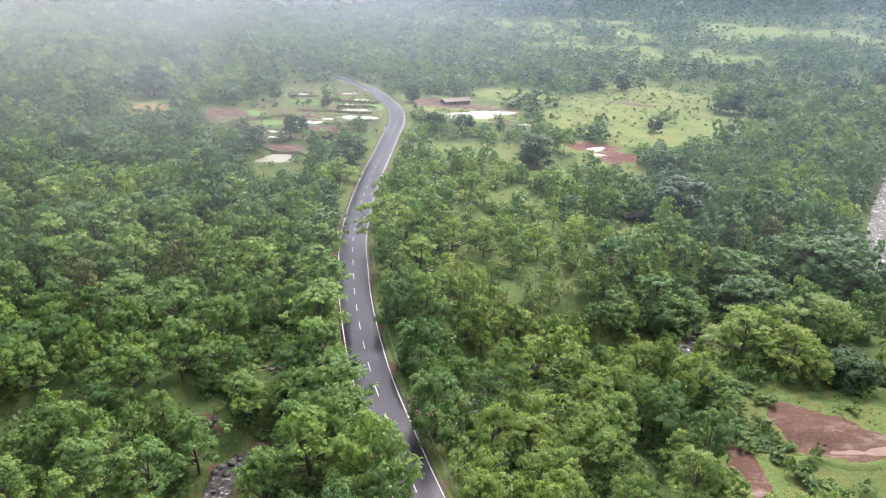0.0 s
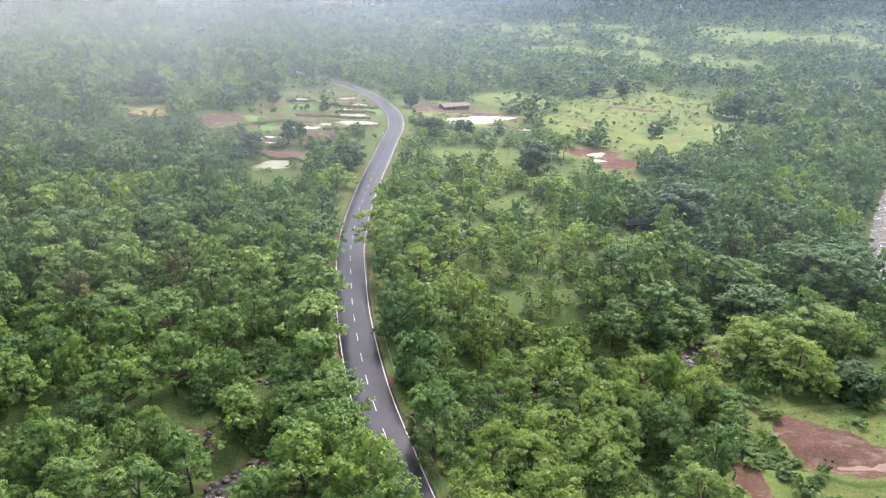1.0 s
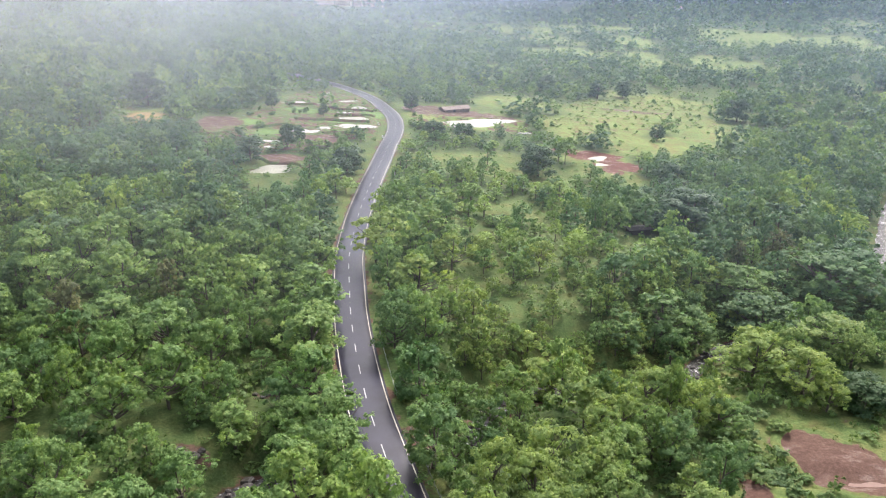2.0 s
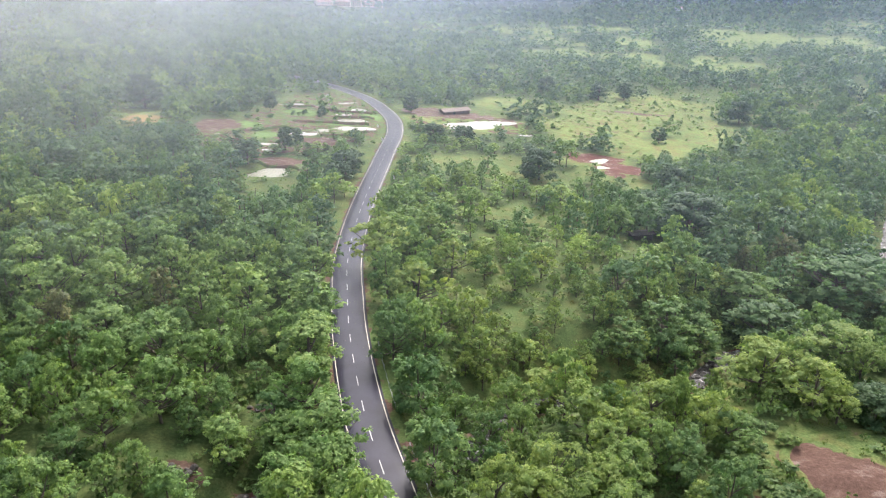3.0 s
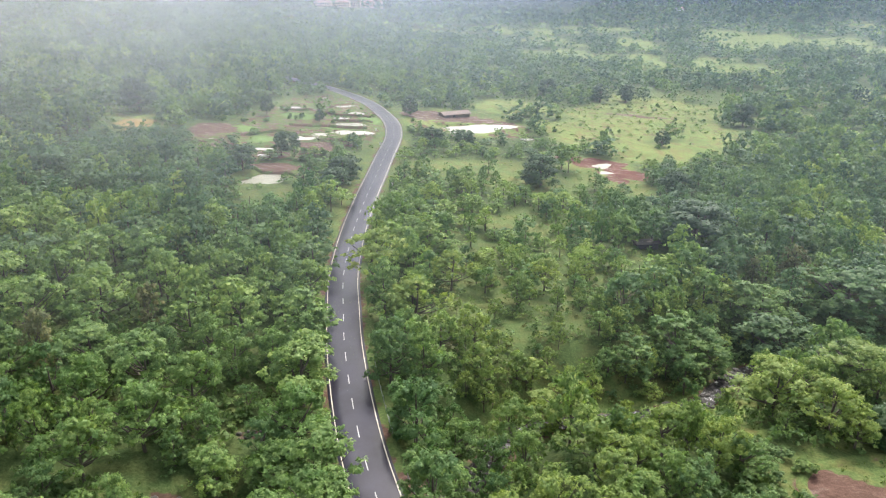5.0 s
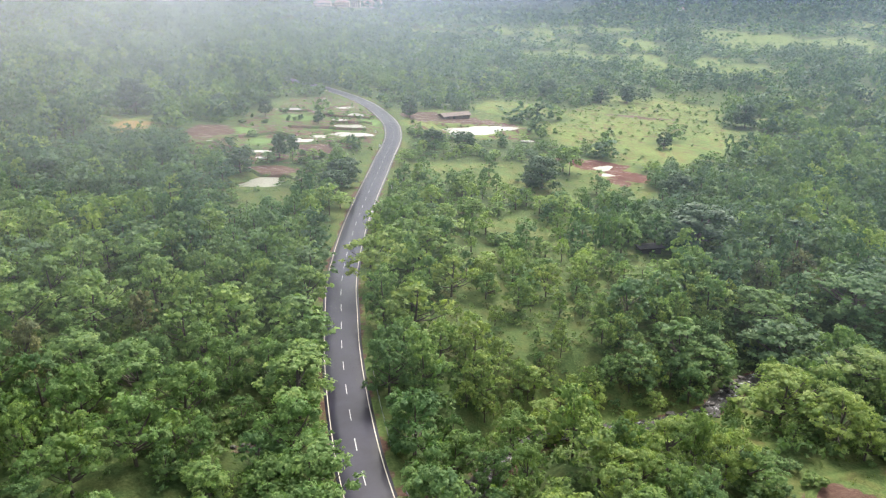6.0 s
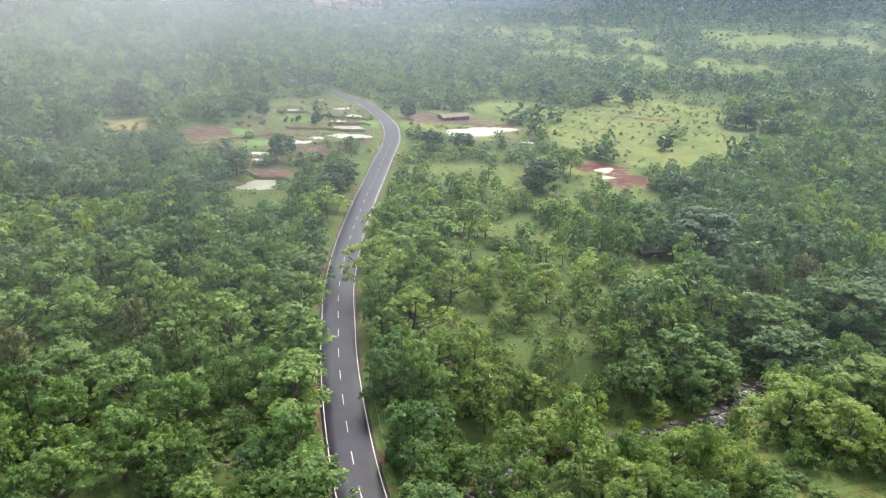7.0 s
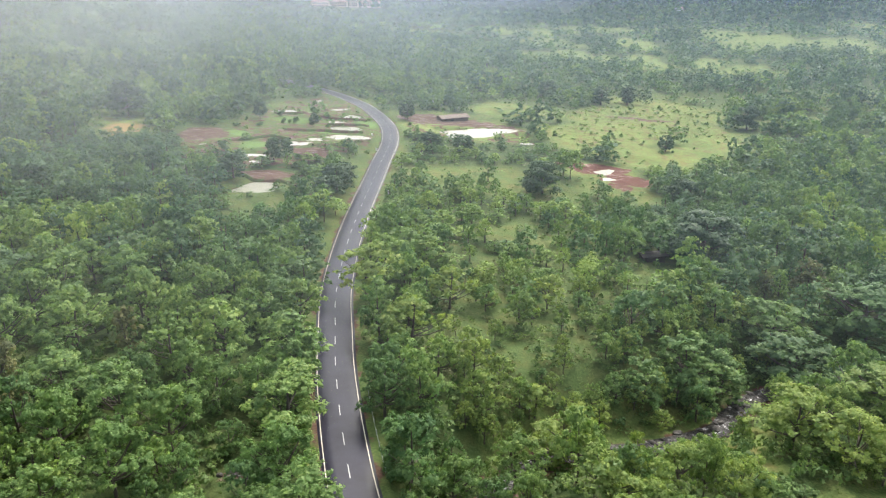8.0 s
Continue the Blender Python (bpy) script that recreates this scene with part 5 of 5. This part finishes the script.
def shrine(x, y):
    s = tagged(new("roadside_shrine"), "small whitewashed pillar shrine by the fields", "shrine")
    s.location = (x, y, land(x, y))
    for name, dims in (("plinth", (-0.9, -0.9, -0.3, 0.9, 0.9, 0.5)), ("pillar", (-0.55, -0.55, 0.5, 0.55, 0.55, 2.4)), ("cornice", (-0.75, -0.75, 2.4, 0.75, 0.75, 2.6))):
        bm = bmesh.new()
        box(bm, *dims)
        part(name, bm_mesh(name, bm, WHITEWASH), s)
    bm = bmesh.new()
    bmesh.ops.create_cone(bm, cap_ends=True, segments=8, radius1=0.6, radius2=0.05, depth=1.0, matrix=Matrix.Translation((0, 0, 3.1)))
    part("spire", bm_mesh("spire", bm, WHITEWASH), s)


shrine(-3.2, 410)


SALMON = plain("salmon_limewash", (0.62, 0.42, 0.30), (0.82, 0.62, 0.48), 0.3, 0.8, 0.1)


def block(x, y, z, turn, length, depth, storeys, bays, label):
    """A far institutional block: walls, floor bands, a window for each bay and storey, a low hipped roof."""
    b = tagged(new("school_block"), label, "building", "pale buildings on the far rise")
    b.matrix_basis = pose(x, y, z, 0, 0, turn)
    L, D, H = length / 2, depth / 2, storeys * 3.4
    bm = bmesh.new()
    box(bm, -L, -D, -6, L, D, H)
    wall = part("wall", bm_mesh("wall", bm, SALMON), b)
    for k in range(1, storeys + 1):
        bm = bmesh.new()
        box(bm, -L - 0.25, -D - 0.3, k * 3.4 - 0.5, L + 0.25, -D + 0.0, k * 3.4 - 0.1)
        part("band", bm_mesh("band", bm, PINK_ROOF), b, "brick-red floor band")
    bm = bmesh.new()
    box(bm, -0.85, -0.08, 0, 0.85, 0.05, 1.6)
    pane = bm_mesh("window", bm, GLASS_DARK)
    for k in range(storeys):
        for i in range(bays):
            w = part("window", pane, b)
            w.location = (-L + length * (i + 0.5) / bays, -D - 0.02, k * 3.4 + 1.0)
    bm = bmesh.new()
    e = 0.8
    lo = [bm.verts.new(c) for c in ((-L - e, -D - e, H), (L + e, -D - e, H), (L + e, D + e, H), (-L - e, D + e, H))]
    hi = [bm.verts.new((-L + D, 0, H + 2.6)), bm.verts.new((L - D, 0, H + 2.6))]
    for f in ((lo[0], lo[1], hi[1], hi[0]), (lo[1], lo[2], hi[1]), (lo[2], lo[3], hi[0], hi[1]), (lo[3], lo[0], hi[0]), (lo[3], lo[2], lo[1], lo[0])):
        bm.faces.new(f)
    part("roof", bm_mesh("roof", bm, PINK_ROOF), b, "faded brick-red roof")


for x, y, length, storeys, bays, label in ((-167, 1150, 25, 2, 8, "long salmon two-storey building with red roof and bands"), (-141, 1158, 22, 2, 7, "pale salmon two-storey building with red roof among trees"),
                                           (-120, 1152, 12, 3, 4, "taller salmon three-storey block with red roof"), (-98, 1160, 27, 2, 8, "low pale building with red bands and roof")):
    block(x, y, 19.0, -6, length, 9, storeys, bays, label)
for x, y in ((390, 1330), (470, 1360), (360, 1230), (620, 1290)):
    gable_hut("far_house", x, y, 10 + 0.1 * x, 14, 7, 3.6, 1.8, WHITEWASH, PINK_ROOF, "small white house with red roof on the far slope", (("door", 0, 1.2, 0, 2.1), ("window", -4, 1.4, 1, 2.2), ("window", 4, 1.4, 1, 2.2)))


def boulder_mesh(seed):
    bm = bmesh.new()
    bmesh.ops.create_icosphere(bm, subdivisions=2, radius=1.0)
    r = random.Random(seed)
    off = Vector((r.uniform(0, 90), r.uniform(0, 90), r.uniform(0, 90)))
    for v in bm.verts:
        v.co *= 1 + 0.45 * noise.noise(v.co * 0.9 + off) + 0.15 * noise.noise(v.co * 2.7 + off)
        v.co.z *= 0.62
    return bm_mesh("boulder", bm, ROCK)


BOULDERS = [boulder_mesh(k) for k in range(5)]


def boulder(x, y, z, size, r, label):
    ob = new("boulder", BOULDERS[r.randrange(5)])
    ob.matrix_basis = Matrix.LocRotScale((x, y, z), Euler((r.uniform(-0.3, 0.3), r.uniform(-0.3, 0.3), r.uniform(0, 6.28))), (size * r.uniform(0.8, 1.3), size, size * r.uniform(0.7, 1.1)))
    tagged(ob, label, "boulder", "boulders along the water")


r = random.Random(5)
for k in range(190):
    i = r.randrange(6, len(STREAM_LINE) - 6)
    x, y = STREAM_LINE[i] + np.array([r.uniform(-1.9, 1.9), r.uniform(-1.9, 1.9)])
    boulder(x, y, STREAM_Z[i] + 0.05, r.choice((0.35, 0.5, 0.7, 0.9)), r, "wet dark boulder in the stream bed")
for k in range(60):
    i = r.randrange(20, 75)
    x, y = RIVER_LINE[min(i, len(RIVER_LINE) - 1)] + np.array([r.uniform(-17, 17), r.uniform(-8, 8)])
    boulder(x, y, RIVER_Z + 0.1, r.choice((0.6, 0.9, 1.4, 2.0)), r, "dark rock standing in the river")
for cx, cy, spread in ((-33.6, 92.7, 1.8), (-26, 107, 1.3), (-27.2, 79.0, 2.6)):
    for k in range(9):
        x, y = cx + r.gauss(0, spread * 0.6), cy + r.gauss(0, spread * 0.6)
        boulder(x, y, land(x, y) + 0.1, r.choice((0.3, 0.45, 0.6)), r, "dark brown rock in a grassy hollow")

# ---------------------------------------------------------------- painted haze sheets between the camera and the hills
# tones put the haze into colour: bluer and darker with distance
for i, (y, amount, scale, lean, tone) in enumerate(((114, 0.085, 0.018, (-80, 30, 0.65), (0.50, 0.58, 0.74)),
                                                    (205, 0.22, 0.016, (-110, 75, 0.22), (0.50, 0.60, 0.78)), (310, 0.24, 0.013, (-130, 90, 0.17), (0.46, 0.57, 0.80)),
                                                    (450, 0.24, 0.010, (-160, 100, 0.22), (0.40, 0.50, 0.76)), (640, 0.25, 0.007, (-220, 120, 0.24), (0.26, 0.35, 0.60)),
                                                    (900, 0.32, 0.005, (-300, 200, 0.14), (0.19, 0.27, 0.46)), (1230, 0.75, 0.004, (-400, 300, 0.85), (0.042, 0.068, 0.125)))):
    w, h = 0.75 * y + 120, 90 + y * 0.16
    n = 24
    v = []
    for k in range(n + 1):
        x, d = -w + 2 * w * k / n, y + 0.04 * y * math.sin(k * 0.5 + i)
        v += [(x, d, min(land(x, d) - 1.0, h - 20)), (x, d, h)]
    me = mesh_of("mist", v, [(2 * k, 2 * k + 2, 2 * k + 3, 2 * k + 1) for k in range(n)], haze_material("painted_haze", amount, scale, i, lean, tone), True)
    tagged(new("mist", me), "thin sheet painted as monsoon mist and blue haze", "mist", kind="structure")
